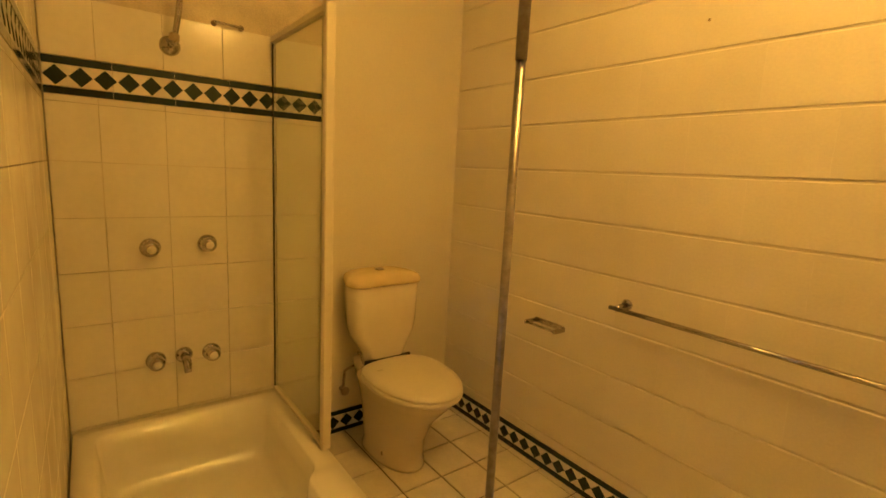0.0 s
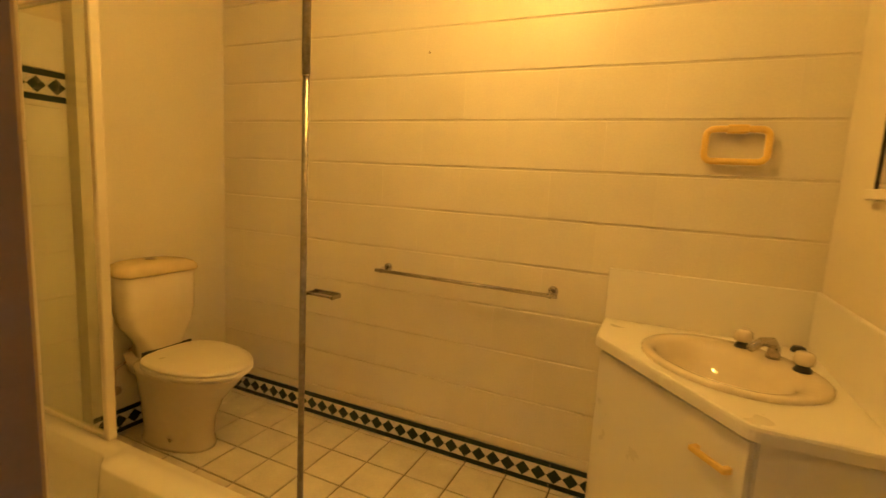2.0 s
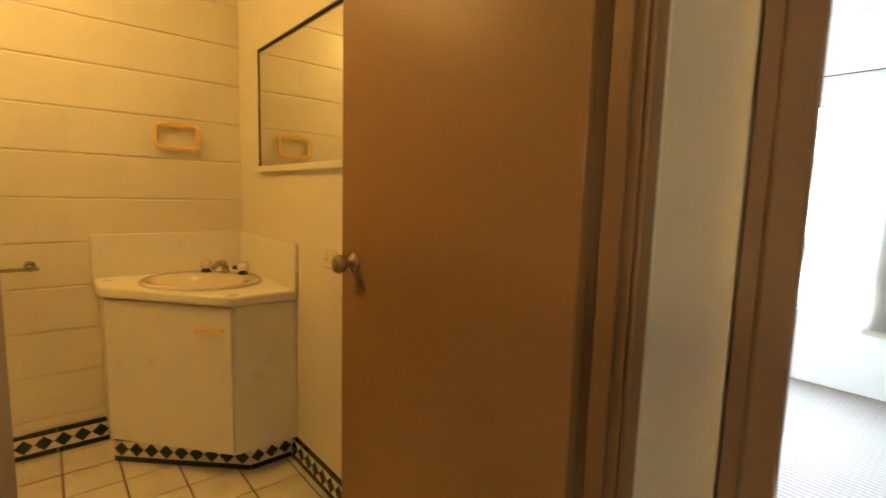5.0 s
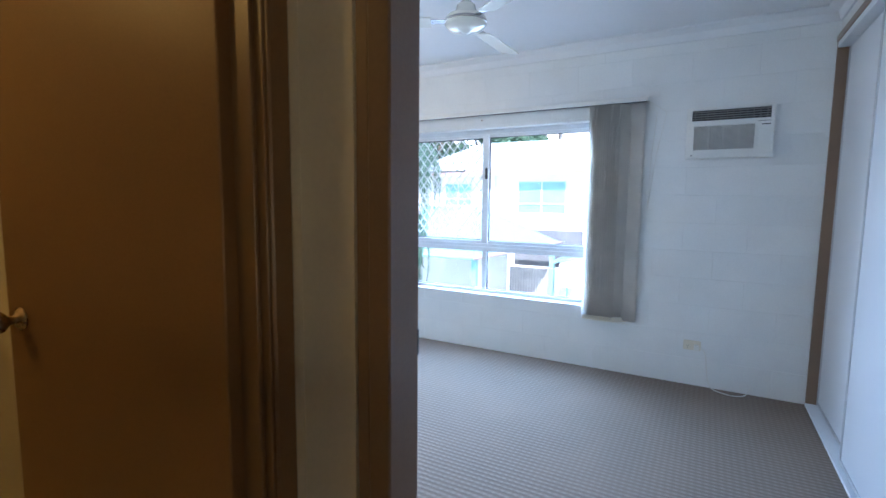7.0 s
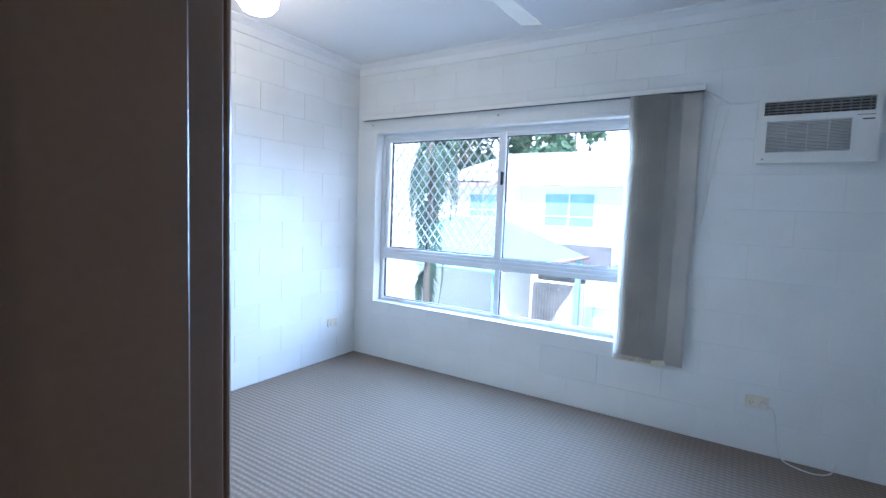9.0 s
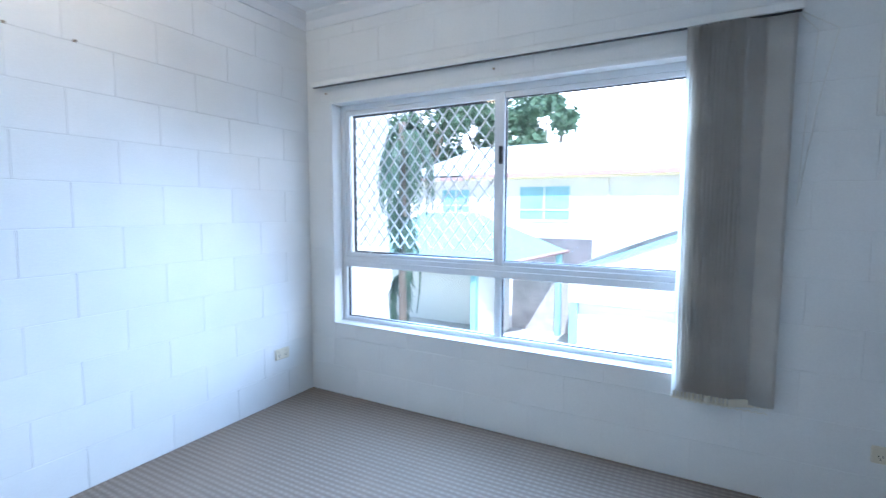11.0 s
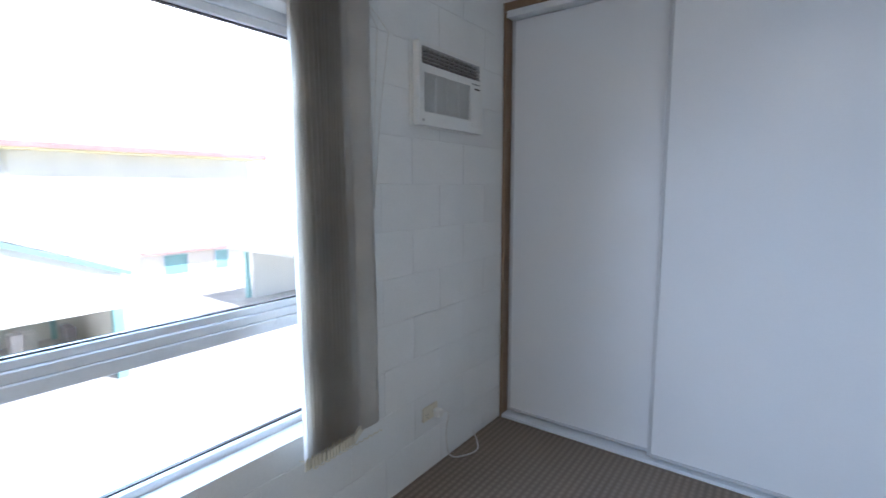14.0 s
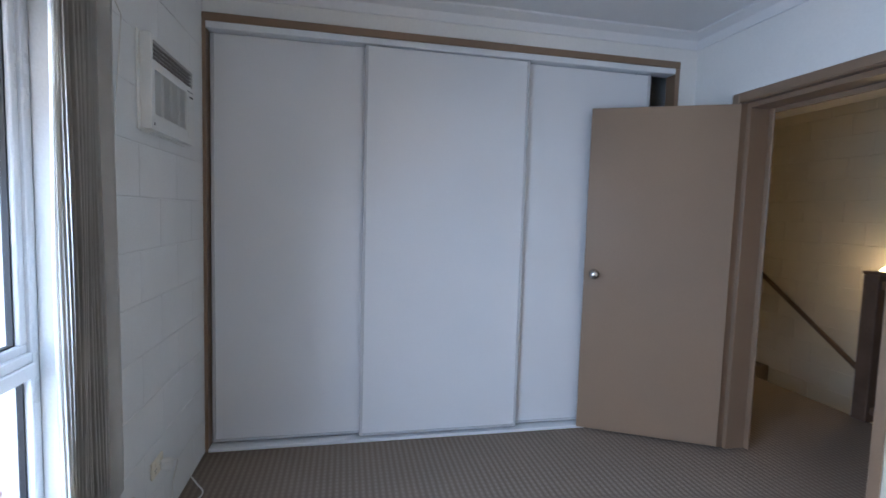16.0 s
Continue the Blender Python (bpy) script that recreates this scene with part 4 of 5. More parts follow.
for a in ((AY0, AY1, AZ0, GZ0), (AY0, GY0, GZ0, GZ1), (GY1, AY1, GZ0, GZ1), (AY0, AY1, GZ1, OZ0), (AY0, OY0, OZ0, OZ1), (OY1, AY1, OZ0, OZ1), (AY0, AY1, OZ1, AZ1)):
    part("front_frame", box(AX, AX + 0.032, *a), AC_WHITE, ac)
part("air_outlet", box(AX + 0.026, AX + 0.0335, OY0, OY1, OZ0, OZ1), BLACK, ac, "dark air outlet")
part("intake_back", box(AX + 0.020, AX + 0.0335, GY0, GY1, GZ0, GZ1), DARK_GAP, ac)
for k in range(22):
    z = GZ0 + 0.003 + k * 0.00745
    part("louvre", box(AX + 0.003, AX + 0.019, GY0, GY1, z, z + 0.0030), AC_WHITE, ac)
for k in range(1, 4):
    y = GY0 + (GY1 - GY0) * k / 4
    part("grille_divider", box(AX + 0.0025, AX + 0.019, y - 0.0014, y + 0.0014, GZ0, GZ1), AC_WHITE, ac)
for k in range(4):
    z = OZ0 + 0.014 + k * 0.0155
    part("outlet_louvre", box(AX + 0.004, AX + 0.026, OY0, OY1, z, z + 0.0035), AC_GRILL, ac)
for k in range(12):
    y = OY0 + (OY1 - OY0) * (k + 0.5) / 12
    part("outlet_vane", box(AX + 0.012, AX + 0.026, y - 0.002, y + 0.002, OZ0, OZ1), AC_GRILL, ac)
part("flap_seam", box(AX - 0.0012, AX + 0.0005, AY0 + 0.024, AY0 + 0.096, 1.890, 1.8925), DARK_GAP, ac, "thin dark panel seam")
part("maker_plate", box(AX - 0.0015, AX + 0.0005, AY0 + 0.024, AY0 + 0.072, 1.866, 1.872), DARK_GAP, ac, "small grey name plate")
part("control_flap", box(AX - 0.002, AX + 0.001, AY0 + 0.014, GY0 - 0.014, AZ0 + 0.03, 1.862, 0.001), AC_WHITE, ac)
part("indicator", box(AX - 0.002, AX + 0.001, AY1 - 0.030, AY1 - 0.020, AZ0 + 0.016, AZ0 + 0.026), AC_GRILL, ac)

# vertical blind
track = thing("blind_track", "slim ivory headrail of the vertical blind", "curtain rail", (BED_E - 0.05, -1.26, 2.09))
part("headrail", box(BED_E - 0.075, BED_E - 0.03, -2.595, 0.025, 2.078, 2.112, 0.003), AC_WHITE, track)
part("slot", box(BED_E - 0.062, BED_E - 0.043, -2.59, 0.02, 2.074, 2.079), BLACK, track, "dark track slot")
for y in (-2.51, -1.26, -0.11):
    part("wall_bracket", box(BED_E - 0.032, BED_E - 0.0005, y - 0.015, y + 0.015, 2.085, 2.116, 0.002), PLASTIC, track)
blind = thing("vertical_blind", "ivory fabric vertical blind drawn to one side", "blind", (BED_E - 0.05, -2.39, 0.42))
rnd = random.Random(4)


def vane(y, turn, width=0.125, z0=0.43, z1=2.072, off=0.055):
    n, rows = 6, 10
    b = bmesh.new()
    grid = []
    for i in range(rows + 1):
        z = z0 + (z1 - z0) * i / rows
        wob = 0.004 * math.sin(3.1 * z + y * 40)
        ln = []
        for k in range(n + 1):
            u = (k / n - 0.5) * width
            c = 0.006 * math.cos(math.pi * (k / n - 0.5)) + wob
            ln.append(b.verts.new((BED_E - off + u * math.cos(turn) - c * math.sin(turn), y + u * math.sin(turn) + c * math.cos(turn), z)))
        grid.append(ln)
    for r, s in zip(grid, grid[1:]):
        for k in range(n):
            b.faces.new((r[k], r[k + 1], s[k + 1], s[k]))
    bmesh.ops.solidify(b, geom=b.faces[:], thickness=0.0012)
    return finish(b, True)


for k in range(15):
    y = -2.240 - k * 0.0158
    tw = radians(-60 + rnd.uniform(-3.5, 3.5))
    v = part("vane", vane(y, tw), FABRIC, blind)
    w = box(-0.056, 0.056, -0.003, 0.003, 0.418, 0.452)
    w.transform(pose(BED_E - 0.055, y, 0) @ Matrix.Rotation(tw, 4, "Z"))
    part("weight", w, PLASTIC, v)
part("vane", vane(-2.528, radians(86), 0.108, off=0.042), FABRIC, blind)
chain = bmesh.new()
for k in range(66):
    y = -2.215 - k * 0.0052
    for x in (BED_E - 0.09, BED_E - 0.02):
        bmesh.ops.create_icosphere(chain, subdivisions=1, radius=0.0028, matrix=Matrix.Translation((x, y, 0.424 - 0.008 * abs(math.sin(k * 0.6)))))
tagged(part("bead_chain", finish(chain), PLASTIC, blind), kind="stuff")


part("cord", tube([(BED_E - 0.012, -2.580, 2.09), (BED_E - 0.012, -2.655, 2.0), (BED_E - 0.013, -2.632, 1.70), (BED_E - 0.012, -2.618, 1.30)], 0.0022, 6), CORD, track, "thin white pull cord")
part("cord", tube([(BED_E - 0.012, -2.590, 2.09), (BED_E - 0.012, -2.720, 2.0), (BED_E - 0.013, -2.665, 1.70), (BED_E - 0.012, -2.618, 1.30)], 0.0022, 6), CORD, track, "thin white pull cord")


# sockets
def socket(at, n, plug_in=False, label="white double power point"):
    """A power point on a wall with the outward normal n."""
    s = thing("power_point", label, "power point", at)
    nn = Vector((*n, 0))
    a = Vector((-nn.y, nn.x, 0))
    m = Matrix.Translation(at) @ Matrix((a, -nn, Vector((0, 0, 1)))).transposed().to_4x4()

    def put(name, mat_, x0, x1, y0, y1, z0, z1, bev=0.0015, lab=""):
        b = box(x0, x1, y0, y1, z0, z1, bev)
        b.transform(m)
        return part(name, b, mat_, s, lab)

    put("plate", PLASTIC, -0.0575, 0.0575, -0.011, -0.0005, -0.036, 0.036, 0.004)
    for x in (-0.028, 0.028):
        put("switch", PLASTIC, x - 0.006, x + 0.006, -0.015, -0.009, 0.010, 0.026)
        for dx, dz in ((-0.007, -0.004), (0.007, -0.004), (0, -0.016)):
            put("slot", BLACK, x + dx - 0.0012, x + dx + 0.0012, -0.0118, -0.0105, dz - 0.004, dz + 0.004, 0)
    return s


socket((2.928, BED_N, 0.325), (0, -1), label="white double power point on the block wall")
socket((BED_E, -2.975, 0.302), (-1, 0), label="white double power point with a plug below the air conditioner")
socket((0.0, -1.07, 0.975), (-1, 0), label="cream power point beside the bathroom vanity")
pl = thing("power_plug", "white plug and cord hanging from the power point", "power cord", (BED_E - 0.03, -3.005, 0.3))
part("plug", box(BED_E - 0.055, BED_E - 0.0125, -3.022, -2.988, 0.272, 0.315, 0.006), CORD, pl)
pts = [(BED_E - 0.05, -3.010, 0.298), (BED_E - 0.06, -3.045, 0.292), (BED_E - 0.05, -3.065, 0.25), (BED_E - 0.03, -3.075, 0.16), (BED_E - 0.03, -3.090, 0.06), (BED_E - 0.045, -3.120, 0.012), (BED_E - 0.09, -3.190, 0.008), (BED_E - 0.10, -3.260, 0.008), (BED_E - 0.06, -3.320, 0.012), (BED_E - 0.015, -3.350, 0.05)]


def smooth_path(points, n=6):
    out = []
    p = [Vector(q) for q in points]
    for i in range(len(p) - 1):
        a, b, c, d = p[max(i - 1, 0)], p[i], p[i + 1], p[min(i + 2, len(p) - 1)]
        for k in range(n):
            t = k / n
            out.append(0.5 * (2 * b + (c - a) * t + (2 * a - 5 * b + 4 * c - d) * t * t + (3 * b - a - 3 * c + d) * t ** 3))
    return out + [p[-1]]


part("cord", tube(smooth_path(pts), 0.0036, 8), CORD, pl)

# bare hooks and screws
for at, out in (((1.597, BED_N, 2.00), (0, -1, 0)), ((1.836, BED_N, 2.00), (0, -1, 0)), ((BED_E, -1.245, 2.045), (-1, 0, 0)), ((BED_E, -0.04, 2.045), (-1, 0, 0))):
    sc = thing("wall_screw", "small bare screw in the painted block wall", "screw", at, group="bare wall screws")
    part("screw", lathe([(0.007, 0), (0.007, 0.002), (0.003, 0.004), (0.003, 0.016), (0, 0.017)], at, out, 8), BRASS, sc)

# ceiling fan
FANX, FANY, FANZ = 1.76, -1.80, 2.30
fan = thing("ceiling_fan", "white three-blade ceiling fan at rest", "ceiling fan", (FANX, FANY, H_BED))
part("canopy", lathe([(0.065, 0), (0.062, -0.02), (0.035, -0.06), (0.02, -0.065)], (FANX, FANY, H_BED)), ENAMEL, fan)
part("rod", tube([(FANX, FANY, H_BED - 0.05), (FANX, FANY, FANZ + 0.09)], 0.012, 12), ENAMEL, fan)
part("motor", lathe([(0.03, 0.12), (0.05, 0.10), (0.062, 0.06), (0.10, 0.045), (0.112, 0.03), (0.115, 0.0), (0.10, -0.018), (0.06, -0.03), (0.025, -0.035), (0.018, -0.045), (0, -0.047)], (FANX, FANY, FANZ), n=32), ENAMEL, fan)
part("trim_ring", lathe([(0.1165, 0.006), (0.118, 0.01), (0.118, 0.016), (0.1165, 0.02)], (FANX, FANY, FANZ), n=32), CHROME, fan)
for a in (118, -2, 238):
    c, s = math.cos(radians(a)), math.sin(radians(a))
    m = pose(FANX, FANY, FANZ + 0.012) @ Matrix.Rotation(radians(a), 4, "Z") @ Matrix.Rotation(radians(9), 4, "X")
    b = prism([(0.19, -0.052), (0.62, -0.062), (0.625, 0.062), (0.19, 0.052)], -0.0025, 0.0025, 0.001)
    b.transform(m)
    bl = part("blade", b, ENAMEL, fan)
    b = prism([(0.09, -0.018), (0.26, -0.03), (0.26, 0.03), (0.09, 0.018)], 0.0026, 0.006, 0.001)
    b.transform(m)
    part("blade_iron", b, CHROME, bl)

# ceiling light
cl = thing("ceiling_light", "lit ribbed opal glass ceiling light", "ceiling light", (1.70, -0.50, H_BED))
part("base", lathe([(0.07, 0), (0.07, -0.035), (0.062, -0.045)], (1.70, -0.50, H_BED)), ENAMEL, cl)
part("shade", lathe([(0.062, -0.043), (0.10, -0.06), (0.112, -0.095), (0.106, -0.145), (0.078, -0.182), (0.03, -0.20), (0, -0.202)], (1.70, -0.50, H_BED), n=28), LAMP_GLASS, cl).visible_shadow = False

# ---- hall and stairs ----
st = thing("staircase", "carpeted stairs going down beside the wall", "stairs", (-1.63, -4, -1.4), kind="structure")
for k in range(11):
    y = -5.42 + k * 0.255
    z = -0.18 * (k + 1)
    part("step", box(-2.104, -1.162, y, y + 0.275, z - 0.2, z, 0.008), CARPET, st)
hr = thing("handrail", "dark timber handrail on the stair wall", "handrail", (-2.05, -4.8, 0.5))
part("rail", tube([(-2.045, -5.40, 0.90), (-2.045, -2.9, -0.78)], 0.024, 12), STAIR_WOOD, hr)
for y in (-5.28, -4.2, -3.2):
    z = 0.90 - (y + 5.40) * 0.672
    part("bracket", tube([(-2.104, y, z - 0.06), (-2.06, y, z - 0.06), (-2.045, y, z - 0.02)], 0.007, 8), BRASS, hr)
bal = thing("balustrade", "dark stained timber landing balustrade with a square newel", "balustrade", (-1.16, -3.0, 0))
part("newel", box(-1.215, -1.115, -3.55, -3.45, 0, 1.04, 0.006), STAIR_WOOD, bal)
part("newel_cap", box(-1.222, -1.108, -3.557, -3.443, 1.0405, 1.06, 0.006), STAIR_WOOD, bal)
part("top_rail", box(-1.19, -1.14, -3.45, -2.285, 0.94, 1.0, 0.006), STAIR_WOOD, bal)
part("bottom_rail", box(-1.185, -1.145, -3.45, -2.285, 0.06, 0.11, 0.004), STAIR_WOOD, bal)
for k in range(10):
    y = -3.38 + k * 0.105
    part("baluster", box(-1.18, -1.15, y, y + 0.03, 0.11, 0.94, 0.003), STAIR_WOOD, bal)
wl = thing("wall_light", "lit amber globe wall light above the stairs", "wall light", (-2.1, -3.98, 1.0))
part("back_plate", lathe([(0.05, 0), (0.05, 0.012), (0.03, 0.02), (0.02, 0.05)], (-2.1, -3.98, 0.98), (1, 0, 0)), BRASS, wl)
part("globe", lathe([(0.02, 0.04), (0.05, 0.055), (0.068, 0.09), (0.072, 0.12), (0.06, 0.16), (0.03, 0.185), (0, 0.19)], (-2.1, -3.98, 0.98), (1, 0, 0)), GLOBE_GLASS, wl).visible_shadow = False

# ---- outside: the yard and the houses across it ----
PAVING = mat("pale_paving", (0.60, 0.57, 0.53), 0.9, var=0.12, scale=0.6, fine=12, bump=0.3)
RENDER = mat("pale_cream_render", (0.86, 0.84, 0.76), 0.8, var=0.04, scale=0.8, fine=30, bump=0.1)
GREEN_ROOF = mat("pale_green_sheet_roof", (0.28, 0.46, 0.41), 0.5, var=0.06, scale=1.2, fine=40, bump=0.05)
PALE_ROOF = mat("pale_sheet_roof", (0.74, 0.77, 0.76), 0.5, var=0.05, scale=0.9, fine=40, bump=0.05)
TEAL = mat("teal_trim_paint", (0.32, 0.58, 0.55), 0.5, var=0.06, scale=3, fine=40, bump=0.03)
RED_TRIM = mat("red_brown_fascia", (0.56, 0.36, 0.32), 0.5, var=0.08, scale=3, fine=40, bump=0.03)
YELLOW_EAVE = mat("yellow_eave_paint", (0.85, 0.76, 0.42), 0.7, var=0.04, scale=2, fine=40, bump=0.03)
TEAL_GLASS = mat("teal_tinted_glass", (0.30, 0.54, 0.54), 0.1, var=0.1, scale=1.5, fine=20, bump=0.0)
FENCE = mat("grey_weathered_timber", (0.50, 0.47, 0.46), 0.85, var=0.15, scale=2, fine=30, bump=0.2)
# dark grey with the shade of the carports' depth put into its colour
CARPORT_SHADE = mat("dark_carport_shade", (0.24, 0.22, 0.22), 0.9, var=0.15, scale=2, fine=30, bump=0.1)
BARK = mat("grey_bark", (0.20, 0.16, 0.12), 0.9, var=0.2, scale=4, fine=40, bump=0.4)
G0 = -3.25
ground = tagged(link("ground", box(BED_E + 0.2, 600, -400, 400, G0 - 0.1, G0), PAVING), "pale paved yard below the window", "ground", kind="structure")
# hazy white sky behind everything
SKY_GLOW = glow("white_haze", (0.95, 0.98, 1.0), 2.2)
bm = bmesh.new()
ring = []
for k in range(25):
    a = radians(-80 + 160 * k / 24)
    ring.append([bm.verts.new((300 * math.cos(a), 300 * math.sin(a), z)) for z in (G0, 90, 190)])
for r, s in zip(ring, ring[1:]):
    for i in (0, 1):
        bm.faces.new((r[i], s[i], s[i + 1], r[i + 1]))
tagged(link("backdrop", finish(bm), SKY_GLOW), "hazy white sky over the far distance", "sky", kind="structure")


def leaf_material(name, a, b):
    m = mat(name, a, 0.55, var=0.25, scale=1.5, fine=14, bump=0.0, tint=b)
    return cloth(m, 0.25)


LEAF = leaf_material("tree_leaves", (0.17, 0.26, 0.15), (0.07, 0.13, 0.08))
PALM = leaf_material("palm_leaves", (0.09, 0.15, 0.09), (0.035, 0.075, 0.05))
FLOWER = leaf_material("pink_leaves", (0.46, 0.32, 0.35), (0.22, 0.16, 0.16))


def leaves(rng, blobs, count, size):
    """Many small leaf faces scattered near the shells of lumps (x, y, z, radius)."""
    verts, faces = [], []
    for _ in range(count):
        x, y, z, r = rng.choice(blobs)
        d = Vector((rng.gauss(0, 1), rng.gauss(0, 1), rng.gauss(0, 1))).normalized()
        p = Vector((x, y, z)) + d * r * rng.uniform(0.55, 1.08)
        u = Vector((rng.gauss(0, 1), rng.gauss(0, 1), rng.gauss(0, 0.6))).normalized()
        v = u.cross(d + Vector((0.01, 0.3, 0.2))).normalized()
        s = size * rng.uniform(0.6, 1.4)
        k = len(verts)
        verts += [p - u * s, p + v * s * 0.5, p + u * s, p - v * s * 0.5]
        faces.append((k, k + 1, k + 2, k + 3))
    b = bmesh.new()
    vs = [b.verts.new(q) for q in verts]
    for f in faces:
        b.faces.new([vs[i] for i in f])
    return b


def tree(x, y, base, top, spread, count, size, seed, material, label):
    rng = random.Random(seed)
    t = thing("tree", label, "tree", (x, y, base))
    h = top - base
    part("trunk", tube([(x, y, base), (x + 0.1, y, base + h * 0.25), (x - 0.1, y + 0.1, base + h * 0.5), (x, y, base + h * 0.8)], [h * 0.03, h * 0.024, h * 0.018, h * 0.006], 10), BARK, t)
    blobs = []
    for k in range(16):
        a, q = rng.uniform(0, 6.28), math.sqrt(rng.uniform(0, 1)) * spread
        px, py = x + math.cos(a) * q, y + math.sin(a) * q
        pz = base + h * rng.uniform(0.42, 0.93) - q * 0.25
        r = spread * rng.uniform(0.2, 0.36)
        blobs.append((px, py, pz, r))
        if k < 7:
            part("limb", tube([(x, y, base + h * 0.35), ((x + px) / 2, (y + py) / 2, base + h * 0.5), (px, py, pz)], [h * 0.012, h * 0.009, h * 0.003], 6), BARK, t)
    tagged(part("crown", leaves(rng, blobs, count, size), material, t), kind="stuff")
    return t


for k, (x, y, top, sp, n) in enumerate(((41, 20.5, 16.0, 4.8, 4200), (42, 14.5, 15.0, 4.8, 4200), (40, 9.5, 11.5, 3.4, 3000), (44, 26, 13.0, 5.0, 2600), (22, -31, 4.6, 4.6, 4200), (29, -33, 5.4, 5.0, 4200), (35, -32, 6.0, 5.0, 4200))):
    tree(x, y, G0, top, sp, n, 0.34, k + 3, LEAF, "large leafy tree behind the houses")

# house across the yard
HX = 26.0
house = thing("house", "pale rendered two-storey house with a pale sheet roof", "house", (HX + 4, 0, G0))
part("wall", box(HX, HX + 8, -16, 13.5, G0, 3.15), RENDER, house)
part("eave", box(HX - 0.7, HX + 8.7, -16.7, 14.2, 2.95, 3.02), YELLOW_EAVE, house, "yellow painted soffit")
part("fascia", box(HX - 0.74, HX - 0.69, -16.7, 9.9, 3.02, 3.24), RED_TRIM, house, "red-brown fascia board")
part("fascia", box(HX - 0.74, HX - 0.69, 9.9, 14.2, 2.90, 3.10), RED_TRIM, house, "red-brown fascia board")
bm = bmesh.new()
v = [bm.verts.new(p) for p in ((HX - 0.72, -16.8, 3.22), (HX + 8.7, -16.8, 3.22), (HX + 8.7, 14.3, 3.22), (HX - 0.72, 14.3, 3.22), (HX + 4, -12.5, 5.35), (HX + 4, 11.0, 5.35))]
for f in ((0, 1, 4), (1, 2, 5, 4), (2, 3, 5), (3, 0, 4, 5), (3, 2, 1, 0)):
    bm.faces.new([v[i] for i in f])
roof = part("roof", finish(bm), PALE_ROOF, house)
for k in range(0, 36):
    y = -16.4 + k * 0.85
    top_y = max(-12.5, min(11.0, y))
    part("roof_rib", tube([(HX - 0.7, y, 3.245), (HX + 4 - abs(y - top_y) * 0.0, top_y, 5.37)] if -12.5 <= y <= 11.0 else [(HX - 0.7, y, 3.245), (HX - 0.7 + 4.7 * max(0.1, 1 - abs(y - top_y) / 4.3), top_y + (y - top_y) * 0.5, 3.3 + 2.0 * max(0.05, 1 - abs(y - top_y) / 4.3) * 0.9)], 0.03, 5), PALE_ROOF, roof)
for y0, y1, z0, z1 in ((3.95, 6.7, 0.72, 2.5), (9.8, 11.6, 1.1, 2.4)):
    w = part("window", box(HX - 0.05, HX + 0.02, y0, y1, z0, z1), TEAL_GLASS, house, "teal tinted window")
    for a in ((y0 - 0.06, y0, z0, z1), (y1, y1 + 0.06, z0, z1), (y0, y1, z1, z1 + 0.06), (y0, y1, z0 - 0.08, z0), ((y0 + y1) / 2 - 0.03, (y0 + y1) / 2 + 0.03, z0, z1), (y0, y1, z0 + (z1 - z0) * 0.28, z0 + (z1 - z0) * 0.28 + 0.06)):
        part("frame", box(HX - 0.09, HX - 0.02, *a), ALU, w)
for y in (-6, -2, 2, 8.2):
    part("downpipe", tube([(HX - 0.06, y, G0), (HX - 0.06, y, 2.95)], 0.04, 8), RENDER, house)

# gabled carport
CXF = 15.0
carport = thing("carport", "white gabled carport with pale teal trim and posts", "carport", (CXF + 2.5, -2.3, G0))
bm = bmesh.new()
pts = [(-5.75, -0.62), (1.2, -0.62), (-2.274, 0.74)]
fr, bk = [bm.verts.new((CXF, y, z)) for y, z in pts], [bm.verts.new((CXF + 5.5, y, z)) for y, z in pts]
bm.faces.new(fr)
bm.faces.new(bk[::-1])
for i in range(3):
    j = (i + 1) % 3
    bm.faces.new((fr[i], fr[j], bk[j], bk[i]))
part("gable", finish(bm), RENDER, carport, "white sheeted gable end")
for y0, y1 in ((-5.95, -2.274), (1.4, -2.274)):
    part("barge_board", tube([(CXF - 0.06, y0, -0.66), (CXF - 0.06, y1, 0.80)], 0.07, 4, smooth=False), TEAL, carport, "pale teal barge board")
    b = bmesh.new()
    q = [b.verts.new(p) for p in ((CXF - 0.1, y0, -0.60), (CXF - 0.1, y1, 0.86), (CXF + 5.6, y1, 0.86), (CXF + 5.6, y0, -0.60))]
    b.faces.new(q)
    bmesh.ops.solidify(b, geom=b.faces[:], thickness=0.05)
    part("roof_sheet", finish(b), PALE_ROOF, carport)
part("beam", box(CXF - 0.03, CXF + 0.15, -5.75, 1.2, -1.50, -0.62), RENDER, carport, "white front beam")
for y in (-5.6, -2.30, 1.05):
    for x in (CXF + 0.05, CXF + 5.3):
        part("post", box(x - 0.09, x + 0.09, y - 0.11, y + 0.11, G0, -1.50), TEAL, carport, "pale teal post")
part("side_wall", box(CXF + 0.2, CXF + 5.4, -2.42, -2.30, G0, -1.50), RENDER, carport)
part("side_wall", box(CXF + 0.2, CXF + 5.4, -5.72, -5.62, G0, -1.50), RENDER, carport)
part("back_wall", box(CXF + 5.35, CXF + 5.45, -5.6, 1.0, G0, -0.62), RENDER, carport)
part("roller_door", box(CXF + 0.25, CXF + 0.3, -2.29, 1.0, G0, -1.5), RENDER, carport, "white closed garage door")
for k in range(9):
    part("door_rib", box(CXF + 0.235, CXF + 0.25, -2.28, 0.99, G0 + 0.1 + k * 0.19, G0 + 0.13 + k * 0.19), RENDER, carport)
clut = thing("stored_boxes", "dark jumble of boxes stored in the carport", "boxes", (CXF + 3, -4, G0))
rc = random.Random(8)
